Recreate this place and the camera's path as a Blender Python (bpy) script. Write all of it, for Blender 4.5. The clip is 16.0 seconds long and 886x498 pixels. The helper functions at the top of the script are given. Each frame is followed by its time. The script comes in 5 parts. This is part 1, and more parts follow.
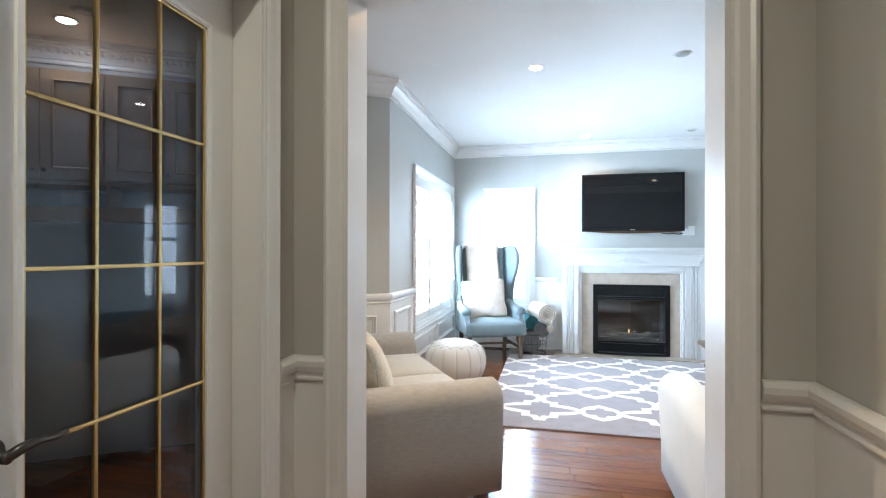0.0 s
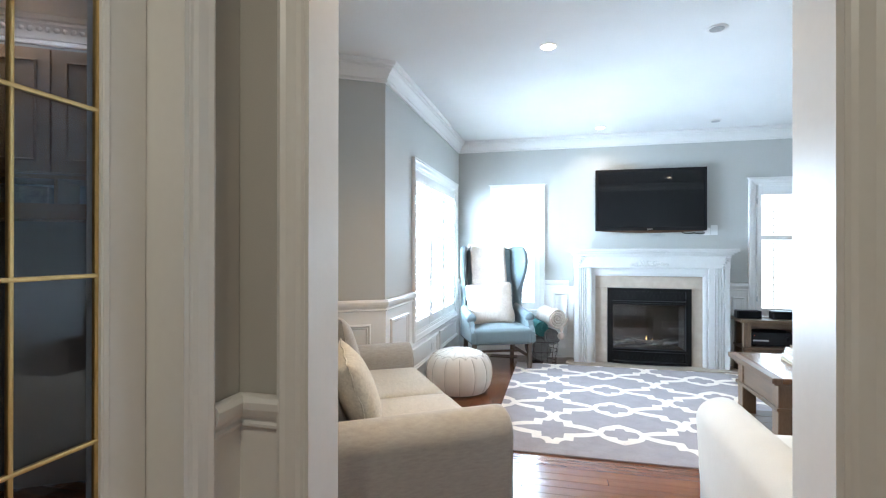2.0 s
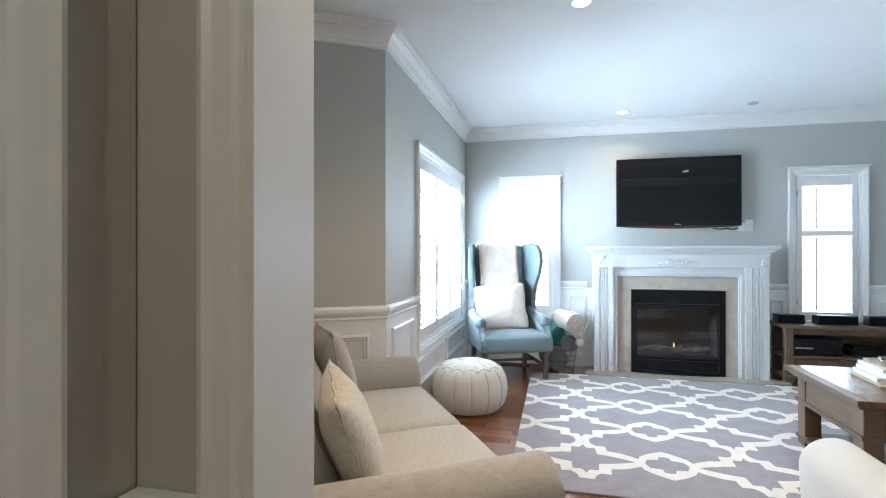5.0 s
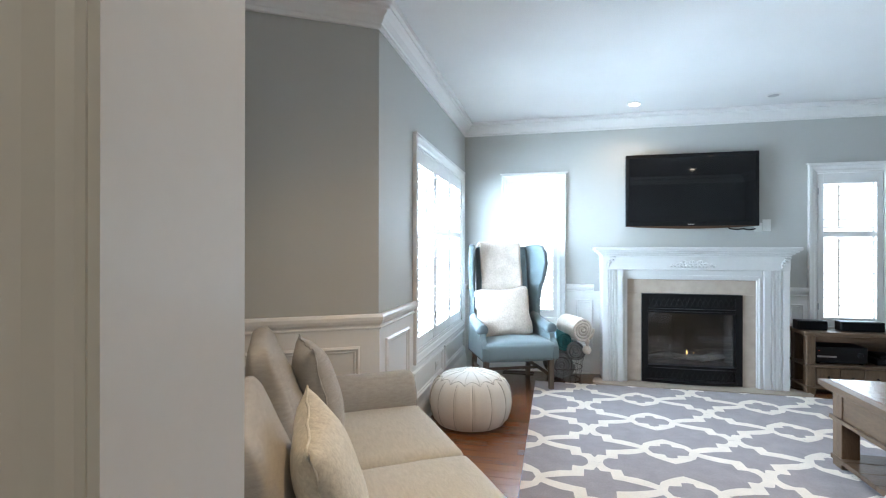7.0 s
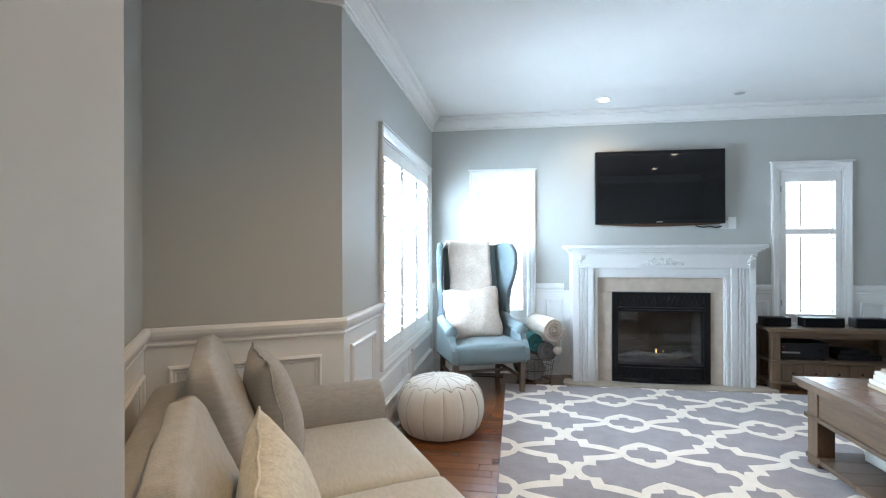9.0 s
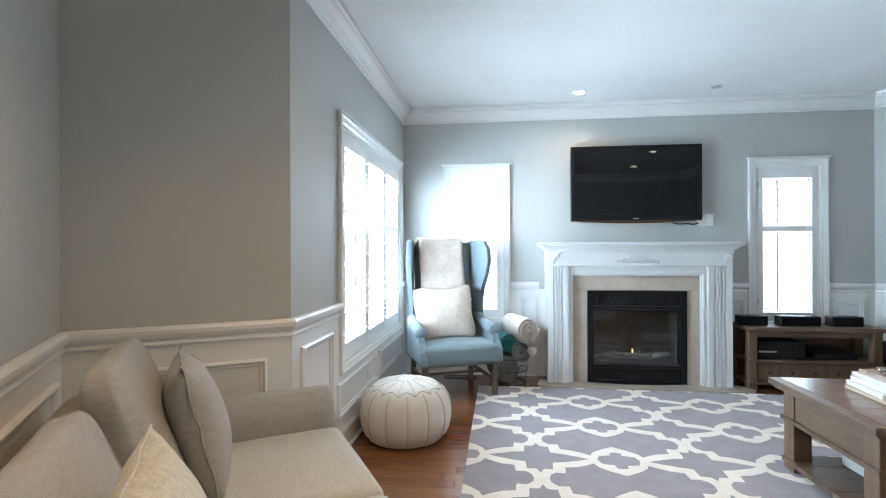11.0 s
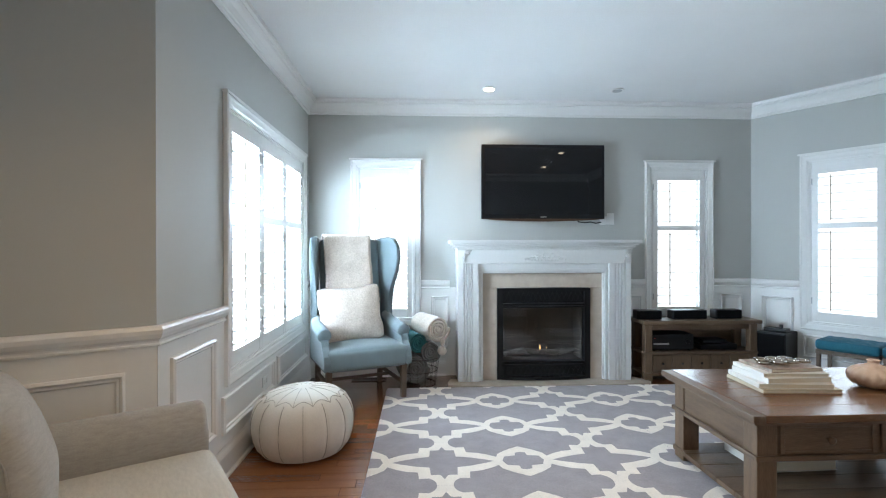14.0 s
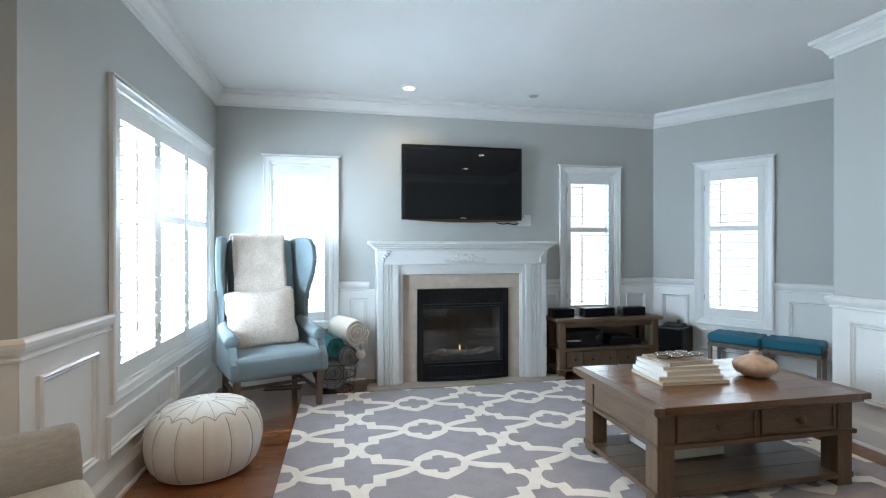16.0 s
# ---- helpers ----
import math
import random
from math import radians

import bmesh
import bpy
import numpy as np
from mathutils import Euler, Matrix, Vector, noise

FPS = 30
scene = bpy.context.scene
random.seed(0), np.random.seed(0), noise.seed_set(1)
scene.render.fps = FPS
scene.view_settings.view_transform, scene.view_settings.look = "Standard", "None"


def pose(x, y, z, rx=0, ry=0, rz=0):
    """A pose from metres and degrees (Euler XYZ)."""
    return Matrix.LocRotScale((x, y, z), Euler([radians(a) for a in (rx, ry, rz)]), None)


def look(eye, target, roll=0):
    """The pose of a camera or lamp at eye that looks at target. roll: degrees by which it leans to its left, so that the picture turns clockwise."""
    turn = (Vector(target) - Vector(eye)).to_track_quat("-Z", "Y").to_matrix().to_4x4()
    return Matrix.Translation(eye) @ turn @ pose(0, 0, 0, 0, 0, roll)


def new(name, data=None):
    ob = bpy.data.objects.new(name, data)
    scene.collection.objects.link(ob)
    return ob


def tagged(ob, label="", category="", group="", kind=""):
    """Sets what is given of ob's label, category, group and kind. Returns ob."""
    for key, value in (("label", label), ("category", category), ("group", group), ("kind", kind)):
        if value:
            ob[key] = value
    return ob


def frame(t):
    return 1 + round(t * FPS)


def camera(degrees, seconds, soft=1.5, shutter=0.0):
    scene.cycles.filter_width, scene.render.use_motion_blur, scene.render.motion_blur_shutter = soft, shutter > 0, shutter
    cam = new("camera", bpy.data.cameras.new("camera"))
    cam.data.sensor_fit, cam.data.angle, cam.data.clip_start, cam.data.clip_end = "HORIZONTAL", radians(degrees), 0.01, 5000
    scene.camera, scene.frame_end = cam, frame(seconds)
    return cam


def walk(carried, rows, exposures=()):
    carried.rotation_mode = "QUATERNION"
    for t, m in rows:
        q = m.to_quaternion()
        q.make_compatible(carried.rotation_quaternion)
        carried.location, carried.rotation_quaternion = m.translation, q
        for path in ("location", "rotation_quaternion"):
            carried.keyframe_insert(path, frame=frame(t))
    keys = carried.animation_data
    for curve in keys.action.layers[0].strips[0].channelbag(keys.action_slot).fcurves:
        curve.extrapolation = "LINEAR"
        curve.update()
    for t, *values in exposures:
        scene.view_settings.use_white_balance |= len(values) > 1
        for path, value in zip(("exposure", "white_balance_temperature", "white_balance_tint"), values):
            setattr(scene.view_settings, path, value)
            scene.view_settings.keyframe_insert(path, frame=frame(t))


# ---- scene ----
cam = camera(85.0, 16.0, soft=1.15)
METRES, EYE, TILT, LEAN, TURN = 2.0, 1.3, 0.0, 0.0, 12.8
ROWS = [
    (0.0, 0.0, 0.0, 0.0, -0.0, 0.15, -0.07),
    (0.5, 0.0062, 0.0516, -0.0002, 0.15, 0.14, 0.03),
    (1.0, 0.0091, 0.1095, 0.0087, 0.31, 0.0, -0.08),
    (1.5, 0.0171, 0.1602, 0.0086, 0.5, 0.04, -0.03),
    (2.0, 0.0174, 0.2005, 0.0078, 0.72, 0.1, -0.07),
    (2.5, 0.0119, 0.2458, 0.0022, 0.83, 0.06, -0.14),
    (3.0, -0.0048, 0.2959, -0.0014, 0.83, 0.05, -0.2),
    (3.5, -0.0221, 0.3457, -0.0024, 0.74, 0.1, -0.14),
    (4.0, -0.0307, 0.3885, -0.0054, 0.63, 0.13, -0.05),
    (6.5, -0.0217, 0.5938, 0.003, 0.34, 0.03, -0.02),
    (7.0, -0.0335, 0.6278, 0.0041, 0.21, 0.05, -0.06),
    (7.5, -0.0458, 0.661, 0.0034, -0.15, 0.03, -0.04),
    (8.0, -0.0584, 0.6892, 0.0011, -1.16, 0.05, -0.02),
    (8.5, -0.0612, 0.7118, -0.0016, -2.75, 0.1, 0.06),
    (9.0, -0.0535, 0.7319, -0.0031, -4.23, 0.07, 0.17),
    (11.5, 0.0384, 0.8257, -0.0165, -6.23, 0.04, 0.17),
    (12.0, 0.0507, 0.8341, -0.0172, -6.9, 0.03, 0.15),
    (12.5, 0.0593, 0.8436, -0.0166, -8.61, -0.03, 0.09),
    (13.0, 0.0671, 0.8539, -0.0184, -11.04, -0.05, 0.11),
    (13.5, 0.0739, 0.8684, -0.0195, -13.28, -0.13, 0.09),
    (14.0, 0.0837, 0.8823, -0.0186, -15.44, -0.17, 0.09),
    (14.5, 0.0915, 0.8936, -0.0197, -17.46, -0.15, 0.05),
    (15.0, 0.0989, 0.9005, -0.0206, -19.58, -0.11, 0.04),
    (15.5, 0.1061, 0.904, -0.0192, -21.82, -0.11, 0.03),
    (16.0, 0.115, 0.9044, -0.0161, -24.34, -0.15, 0.02),
]
walk(cam, [(t, pose(0, 0, EYE, TILT, LEAN, TURN) @ pose(METRES * x, METRES * y, METRES * z, 90 + pitch, roll, yaw)) for t, x, y, z, yaw, pitch, roll in ROWS],
     [(0.0, 0.29, 6100, 10), (2.0, 0.13, 6150, 10), (4.0, -0.08, 6200, 10), (7.0, -0.27, 6320, 10), (9.0, -0.34, 6380, 10), (12.0, -0.41, 6460, 10), (16.0, -0.70, 6500, 10)])


# ---- light ----
world = bpy.data.worlds.new("world")
scene.world = world
world.use_nodes = True
wn = world.node_tree
sky = wn.nodes.new("ShaderNodeTexSky")
sky.sky_type, sky.sun_disc, sky.sun_elevation, sky.sun_rotation = "NISHITA", False, radians(35), radians(-120)
wn.links.new(sky.outputs[0], wn.nodes["Background"].inputs[0])
wn.nodes["Background"].inputs[1].default_value = 0.1
sun = new("sun", bpy.data.lights.new("sun", "SUN"))
sun.data.energy, sun.data.angle, sun.data.color = 0.8, radians(12), (1, 0.96, 0.9)
sun.matrix_world = look((-6, 3, 5), (0, 6, 0))


def area_lamp(name, m, w, h, watts, colour, shape="RECTANGLE", spread=180):
    data = bpy.data.lights.new(name, "AREA")
    data.shape, data.size, data.size_y, data.energy, data.color, data.spread = shape, w, h, watts, colour, radians(spread)
    ob = new(name, data)
    ob.matrix_world = m
    return ob


DAY = (0.63, 0.84, 1.045)
WARM = (1.0, 0.73, 0.45)
HALL_WARM = (1.0, 0.925, 0.72)
WATTS = 110.0          # per square metre of window

# ---- materials ----


def mat(name, base, rough=0.5, metal=0.0, var=0.06, scale=4.0, fine=90.0, bump=0.03, stretch=(1, 1, 1), spec=0.5, coat=0.0, sheen=0.0, rand=0.0, island=False, glow=None, hue=None, uneven=0.06):
    m = bpy.data.materials.new(name)
    m.use_nodes = True
    nt = m.node_tree
    n, link = nt.nodes, nt.links.new
    b = n["Principled BSDF"]
    b.inputs["Roughness"].default_value, b.inputs["Metallic"].default_value = rough, metal
    b.inputs["Specular IOR Level"].default_value, b.inputs["Coat Weight"].default_value = spec, coat
    b.inputs["Coat Roughness"].default_value = 0.15
    b.inputs["Sheen Weight"].default_value = sheen
    tc, mp = n.new("ShaderNodeTexCoord"), n.new("ShaderNodeMapping")
    link(tc.outputs["Object"], mp.inputs[0])
    mp.inputs["Scale"].default_value = stretch
    big, small = n.new("ShaderNodeTexNoise"), n.new("ShaderNodeTexNoise")
    big.inputs["Scale"].default_value, small.inputs["Scale"].default_value = scale, fine
    big.inputs["Detail"].default_value, small.inputs["Detail"].default_value = 4, 3
    link(mp.outputs[0], big.inputs[0])
    link(mp.outputs[0], small.inputs[0])
    add = n.new("ShaderNodeMath")
    add.operation = "ADD"
    link(big.outputs[0], add.inputs[0])
    link(small.outputs[0], add.inputs[1])
    last = add.outputs[0]
    if rand:
        info = n.new("ShaderNodeNewGeometry" if island else "ShaderNodeObjectInfo")
        mul = n.new("ShaderNodeMath")
        mul.operation, mul.inputs[1].default_value = "MULTIPLY_ADD", rand
        link(info.outputs["Random Per Island" if island else "Random"], mul.inputs[0])
        link(last, mul.inputs[2])
        last = mul.outputs[0]
    rng = n.new("ShaderNodeMapRange")
    rng.inputs[1].default_value, rng.inputs[2].default_value = 0.6, 1.4 + rand
    link(last, rng.inputs[0])
    ramp = n.new("ShaderNodeMix")
    ramp.data_type = "RGBA"
    lo = [c * (1 - var) for c in base]
    hi = [min(1, c * (1 + var)) for c in (hue or base)]
    ramp.inputs[6].default_value, ramp.inputs[7].default_value = (*lo, 1), (*hi, 1)
    link(rng.outputs[0], ramp.inputs[0])
    link(ramp.outputs[2], b.inputs["Base Color"])
    if bump:
        bp = n.new("ShaderNodeBump")
        bp.inputs["Strength"].default_value, bp.inputs["Distance"].default_value = min(1, bump * 10), 0.002
        link(small.outputs[0], bp.inputs["Height"])
        link(bp.outputs[0], b.inputs["Normal"])
    rr = n.new("ShaderNodeMapRange")
    rr.inputs[3].default_value, rr.inputs[4].default_value = max(0.01, rough - uneven), min(1, rough + uneven)
    link(big.outputs[0], rr.inputs[0])
    link(rr.outputs[0], b.inputs["Roughness"])
    if glow:
        b.inputs["Emission Color"].default_value, b.inputs["Emission Strength"].default_value = (*glow[:3], 1), glow[3]
    return m


def glass_mat(name, tint=(1, 1, 1), gleam=0.03):
    m = bpy.data.materials.new(name)
    m.use_nodes = True
    n, link = m.node_tree.nodes, m.node_tree.links.new
    n.remove(n["Principled BSDF"])
    clear, gloss, mix = n.new("ShaderNodeBsdfTransparent"), n.new("ShaderNodeBsdfGlossy"), n.new("ShaderNodeMixShader")
    lw, power, scale = n.new("ShaderNodeLayerWeight"), n.new("ShaderNodeMath"), n.new("ShaderNodeMath")
    lw.inputs[0].default_value = 0.5
    power.operation, power.inputs[1].default_value = "POWER", 4.0
    scale.operation, scale.inputs[1].default_value, scale.inputs[2].default_value = "MULTIPLY_ADD", 0.9, gleam
    clear.inputs[0].default_value = (*tint, 1)
    gloss.inputs["Roughness"].default_value = 0.01
    link(lw.outputs["Facing"], power.inputs[0])
    link(power.outputs[0], scale.inputs[0])
    link(scale.outputs[0], mix.inputs[0])
    link(clear.outputs[0], mix.inputs[1])
    link(gloss.outputs[0], mix.inputs[2])
    link(mix.outputs[0], n["Material Output"].inputs[0])
    return m


M_WALL = mat("grey_wall_paint", (0.488, 0.488, 0.462), 0.6, var=0.025, scale=1.5, fine=220, bump=0.02, spec=0.3)
M_HALL = mat("beige_wall_paint", (0.51, 0.49, 0.455), 0.6, var=0.03, scale=1.5, fine=220, bump=0.02, spec=0.3)
M_TRIM = mat("white_trim_paint", (0.78, 0.765, 0.74), 0.34, var=0.02, scale=2, fine=40, bump=0.01)
M_MANTEL = mat("off_white_mantel_paint", (0.66, 0.65, 0.63), 0.36, var=0.03, scale=3, fine=40, bump=0.01)
M_CEIL = mat("white_ceiling_paint", (0.80, 0.80, 0.79), 0.8, var=0.04, scale=2, fine=110, bump=0.1, spec=0.2)
M_BOARD = mat("red_oak_boards", (0.15, 0.047, 0.016), 0.17, var=0.22, scale=3, fine=30, bump=0.012, stretch=(1.2, 14, 14), rand=0.5, coat=0.5, hue=(0.23, 0.084, 0.029))
M_GAP = mat("dark_subfloor", (0.03, 0.015, 0.008), 0.8)
M_RUG = mat("grey_wool", (0.30, 0.264, 0.272), 0.95, var=0.18, scale=9, fine=130, bump=0.1, spec=0.1, sheen=0.2)
M_RUGW = mat("ivory_wool", (0.78, 0.70, 0.62), 0.95, var=0.12, scale=9, fine=130, bump=0.1, spec=0.1, sheen=0.2)
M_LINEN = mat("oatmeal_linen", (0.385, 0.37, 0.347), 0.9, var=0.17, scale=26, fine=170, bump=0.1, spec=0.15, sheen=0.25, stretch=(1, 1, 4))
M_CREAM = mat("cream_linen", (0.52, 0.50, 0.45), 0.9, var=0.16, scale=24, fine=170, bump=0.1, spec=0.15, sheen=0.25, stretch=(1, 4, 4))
M_IVORY = mat("ivory_linen", (0.72, 0.70, 0.65), 0.9, var=0.06, scale=7, fine=260, bump=0.06, spec=0.15, sheen=0.25)
M_BLUE = mat("duck_egg_blue_linen", (0.175, 0.222, 0.238), 0.85, var=0.10, scale=8, fine=260, bump=0.05, spec=0.2, sheen=0.2)
M_FUR = mat("cream_faux_fur", (0.52, 0.42, 0.34), 0.95, var=0.12, scale=7, fine=80, hue=(0.66, 0.575, 0.50), bump=0.1, spec=0.1, sheen=0.5)
M_LEATHER = mat("white_leather", (0.72, 0.665, 0.595), 0.45, var=0.07, scale=9, fine=120, bump=0.03)
M_SEAM = mat("pale_tan_seam", (0.42, 0.37, 0.31), 0.8)
M_EMBOSS = mat("embossed_cream_cloth", (0.53, 0.505, 0.435), 0.9, var=0.20, scale=45, fine=110, bump=0.1, spec=0.15, sheen=0.25)
M_STITCH = mat("tan_stitching", (0.42, 0.37, 0.30), 0.8)
M_WOOD = mat("weathered_brown_wood", (0.072, 0.041, 0.022), 0.42, var=0.35, scale=3, fine=30, bump=0.04, stretch=(1.2, 12, 12), rand=0.25, hue=(0.145, 0.090, 0.053))
M_WOODY = mat("weathered_brown_wood_across", (0.072, 0.041, 0.022), 0.42, var=0.35, scale=3, fine=30, bump=0.04, stretch=(12, 1.2, 12), rand=0.25, hue=(0.145, 0.090, 0.053))
M_WOODZ = mat("weathered_brown_wood_upright", (0.072, 0.041, 0.022), 0.45, var=0.35, scale=3, fine=30, bump=0.04, stretch=(12, 12, 1.2), rand=0.25, hue=(0.145, 0.090, 0.053))
M_TOPWOOD = mat("waxed_brown_wood_top", (0.085, 0.038, 0.017), 0.24, var=0.3, scale=3, fine=26, bump=0.03, stretch=(1.2, 12, 12), rand=0.3, hue=(0.16, 0.078, 0.036), coat=0.2)
M_LEG = mat("grey_brown_oak_leg", (0.12, 0.085, 0.06), 0.5, var=0.3, scale=5, fine=40, bump=0.03, stretch=(10, 10, 1))
M_MARBLE = mat("beige_marble", (0.43, 0.355, 0.285), 0.22, var=0.05, scale=4, fine=14, bump=0.0, hue=(0.50, 0.42, 0.345))
M_BLACK = mat("black_enamelled_metal", (0.006, 0.006, 0.0065), 0.4, var=0.2, bump=0.01, spec=0.25)
M_PLASTIC = mat("black_plastic", (0.006, 0.006, 0.007), 0.4, var=0.2, bump=0.01, spec=0.25)
M_CLOTH = mat("black_speaker_cloth", (0.006, 0.006, 0.007), 0.9, var=0.2, bump=0.05, spec=0.1)
M_SCREEN = mat("black_screen", (0.004, 0.004, 0.005), 0.03, var=0.1, bump=0.0, spec=0.4, uneven=0.005)
M_BRONZE = mat("bronze_plastic", (0.09, 0.05, 0.03), 0.3, metal=0.6, var=0.1, bump=0.0)
M_GOLD = mat("brass", (0.62, 0.44, 0.19), 0.3, metal=1.0, var=0.1, bump=0.0)
M_PEWTER = mat("dark_pewter", (0.12, 0.115, 0.11), 0.35, metal=1.0, var=0.1, bump=0.0)
M_TEAL = mat("teal_velvet", (0.004, 0.11, 0.165), 0.75, var=0.2, scale=12, sheen=0.1, bump=0.03)
M_TEALT = mat("teal_towelling", (0.03, 0.16, 0.17), 0.95, var=0.2, scale=20, fine=200, bump=0.1)
M_GREYT = mat("grey_knit", (0.22, 0.22, 0.22), 0.95, var=0.25, scale=25, fine=160, bump=0.1)
M_WIRE = mat("dark_wire", (0.05, 0.04, 0.035), 0.5, metal=0.8)
M_PAPER = mat("white_paper", (0.68, 0.61, 0.50), 0.8, var=0.08, scale=30, stretch=(1, 1, 14))
M_COVERW = mat("pale_book_cover", (0.68, 0.66, 0.62), 0.4, var=0.05)
M_COVERT = mat("tan_book_cover", (0.45, 0.38, 0.28), 0.5, var=0.08)
M_COVERG = mat("grey_book_cover", (0.20, 0.17, 0.15), 0.4, var=0.4, scale=18, hue=(0.36, 0.28, 0.22))
M_VASE = mat("sand_glazed_ceramic", (0.46, 0.30, 0.205), 0.14, var=0.04, scale=10, fine=30, bump=0.0, hue=(0.56, 0.40, 0.29), uneven=0.02)
M_MAPLE = mat("maple_cabinet_wood", (0.42, 0.225, 0.10), 0.45, var=0.12, scale=3, fine=30, stretch=(10, 10, 1))
M_PLATE = mat("white_switch_plate", (0.78, 0.78, 0.76), 0.35, var=0.02)
M_LOG = mat("grey_ceramic_log", (0.24, 0.22, 0.20), 0.9, var=0.4, scale=14, bump=0.1)
M_BRICKY = mat("sooty_liner", (0.15, 0.13, 0.115), 0.9, var=0.3, scale=8, bump=0.06)
M_LAMP = mat("lit_lamp_lens", (0.9, 0.85, 0.75), 0.4, glow=(1, 0.86, 0.66, 30))
M_DIM = mat("unlit_lamp_reflector", (0.42, 0.42, 0.42), 0.3, metal=0.4)
M_FLAME = mat("gas_flame", (0.9, 0.5, 0.15), 0.6, glow=(1.0, 0.55, 0.18, 4))
M_GLASS = glass_mat("clear_glass")
M_DOORGLASS = glass_mat("door_glass", (0.72, 0.76, 0.83), 0.038)
M_SMOKE = glass_mat("smoked_glass", (0.82, 0.82, 0.82), 0.05)

M_OUT = bpy.data.materials.new("bright_overcast_distance")
M_OUT.use_nodes = True
M_OUT.node_tree.nodes.remove(M_OUT.node_tree.nodes["Principled BSDF"])
glow_node = M_OUT.node_tree.nodes.new("ShaderNodeEmission")
glow_node.inputs[0].default_value, glow_node.inputs[1].default_value = (0.93, 0.97, 1.0, 1), 2.4
M_OUT.node_tree.links.new(glow_node.outputs[0], M_OUT.node_tree.nodes["Material Output"].inputs[0])

# ---- building helpers ----


def part(name, bm, material, parent=None, label="", smooth=False, at=None):
    me = bpy.data.meshes.new(name)
    bmesh.ops.recalc_face_normals(bm, faces=bm.faces)
    if smooth:
        for f in bm.faces:
            f.smooth = True
    bm.to_mesh(me)
    bm.free()
    me.materials.append(material)
    ob = new(name, me)
    if parent:
        ob.parent = parent
    if at:
        ob.matrix_basis = at
    return tagged(ob, label)


def thing(name, m, label, category, group="", kind=""):
    ob = new(name)
    ob.empty_display_size = 0.1
    ob.matrix_basis = m
    return tagged(ob, label, category, group, kind)


def box(bm, x0, x1, y0, y1, z0, z1, bevel=0.0, seg=2, m=None):
    vs = [bm.verts.new((x, y, z)) for z in (z0, z1) for x, y in ((x0, y0), (x1, y0), (x1, y1), (x0, y1))]
    fs = [bm.faces.new([vs[i] for i in q]) for q in ((3, 2, 1, 0), (4, 5, 6, 7), (0, 1, 5, 4), (1, 2, 6, 5), (2, 3, 7, 6), (3, 0, 4, 7))]
    if m is not None:
        for v in vs:
            v.co = m @ v.co
    if bevel:
        edges = list({e for f in fs for e in f.edges})
        bmesh.ops.bevel(bm, geom=edges, offset=bevel, segments=seg, affect="EDGES", profile=0.6)
    return bm


def boxed(*a, **k):
    return box(bmesh.new(), *a, **k)


def rbox(hx, hy, hz, r, n=10, crown=(0, 0, 0), rough=0.0, m=None, seed=0.0):
    """A soft padded box about its own centre, radius r, bulged by crown on each axis."""
    bm = bmesh.new()
    half = Vector((hx, hy, hz))

    def place(p):
        q = Vector([p[i] * half[i] for i in range(3)])
        inner = Vector([max(-(half[i] - r), min(half[i] - r, q[i])) for i in range(3)])
        d = q - inner
        if d.length > 1e-9:
            q = inner + d.normalized() * r
        for i in range(3):
            a, b = p[(i + 1) % 3], p[(i + 2) % 3]
            q[i] += crown[i] * p[i] * (1 - a * a) * (1 - b * b)
        if rough:
            q += rough * noise.noise_vector(q * 7 + Vector((seed, seed, 0)))
        return q

    def spaced(i):
        s = -1 + 2 * i / n
        return math.copysign(abs(math.sin(s * math.pi / 2)) ** 0.9, s)
    for axis in range(3):
        for sign in (-1, 1):
            grid = []
            for i in range(n + 1):
                for j in range(n + 1):
                    p = [0, 0, 0]
                    p[axis], p[(axis + 1) % 3], p[(axis + 2) % 3] = sign, spaced(i), spaced(j)
                    grid.append(bm.verts.new(place(p)))
            for i in range(n):
                for j in range(n):
                    q = [grid[i * (n + 1) + j], grid[(i + 1) * (n + 1) + j], grid[(i + 1) * (n + 1) + j + 1], grid[i * (n + 1) + j + 1]]
                    bm.faces.new(q if sign > 0 else q[::-1])
    bmesh.ops.remove_doubles(bm, verts=bm.verts, dist=1e-5)
    if m is not None:
        bm.transform(m)
    return bm


def pillow_bm(w, h, t, m=None, seed=0.0, n=18, pull=0.06, soft=0.0, shag=0.006):
    """A stuffed cushion standing in its own x and z, t thick in y."""
    bm = bmesh.new()
    rows = []
    for side in (-1, 1):
        grid = {}
        for i in range(n + 1):
            for j in range(n + 1):
                u, v = -1 + 2 * i / n, -1 + 2 * j / n
                edge = max(0.0, (1 - u * u) * (1 - v * v)) ** 0.42
                pin = 1 - pull * (1 - u * u) * v * v
                pin2 = 1 - pull * (1 - v * v) * u * u
                p = Vector((u * w / 2 * pin2 * (1 - soft * v ** 8), side * t / 2 * edge, v * h / 2 * pin * (1 - soft * u ** 8)))
                p += shag * noise.noise_vector(p * 9 + Vector((seed, side, 0)))
                grid[i, j] = bm.verts.new(p)
        for i in range(n):
            for j in range(n):
                q = [grid[i, j], grid[i + 1, j], grid[i + 1, j + 1], grid[i, j + 1]]
                bm.faces.new(q)
        rows.append(grid)
    bmesh.ops.remove_doubles(bm, verts=bm.verts, dist=0.013)
    if m is not None:
        bm.transform(m)
    return bm


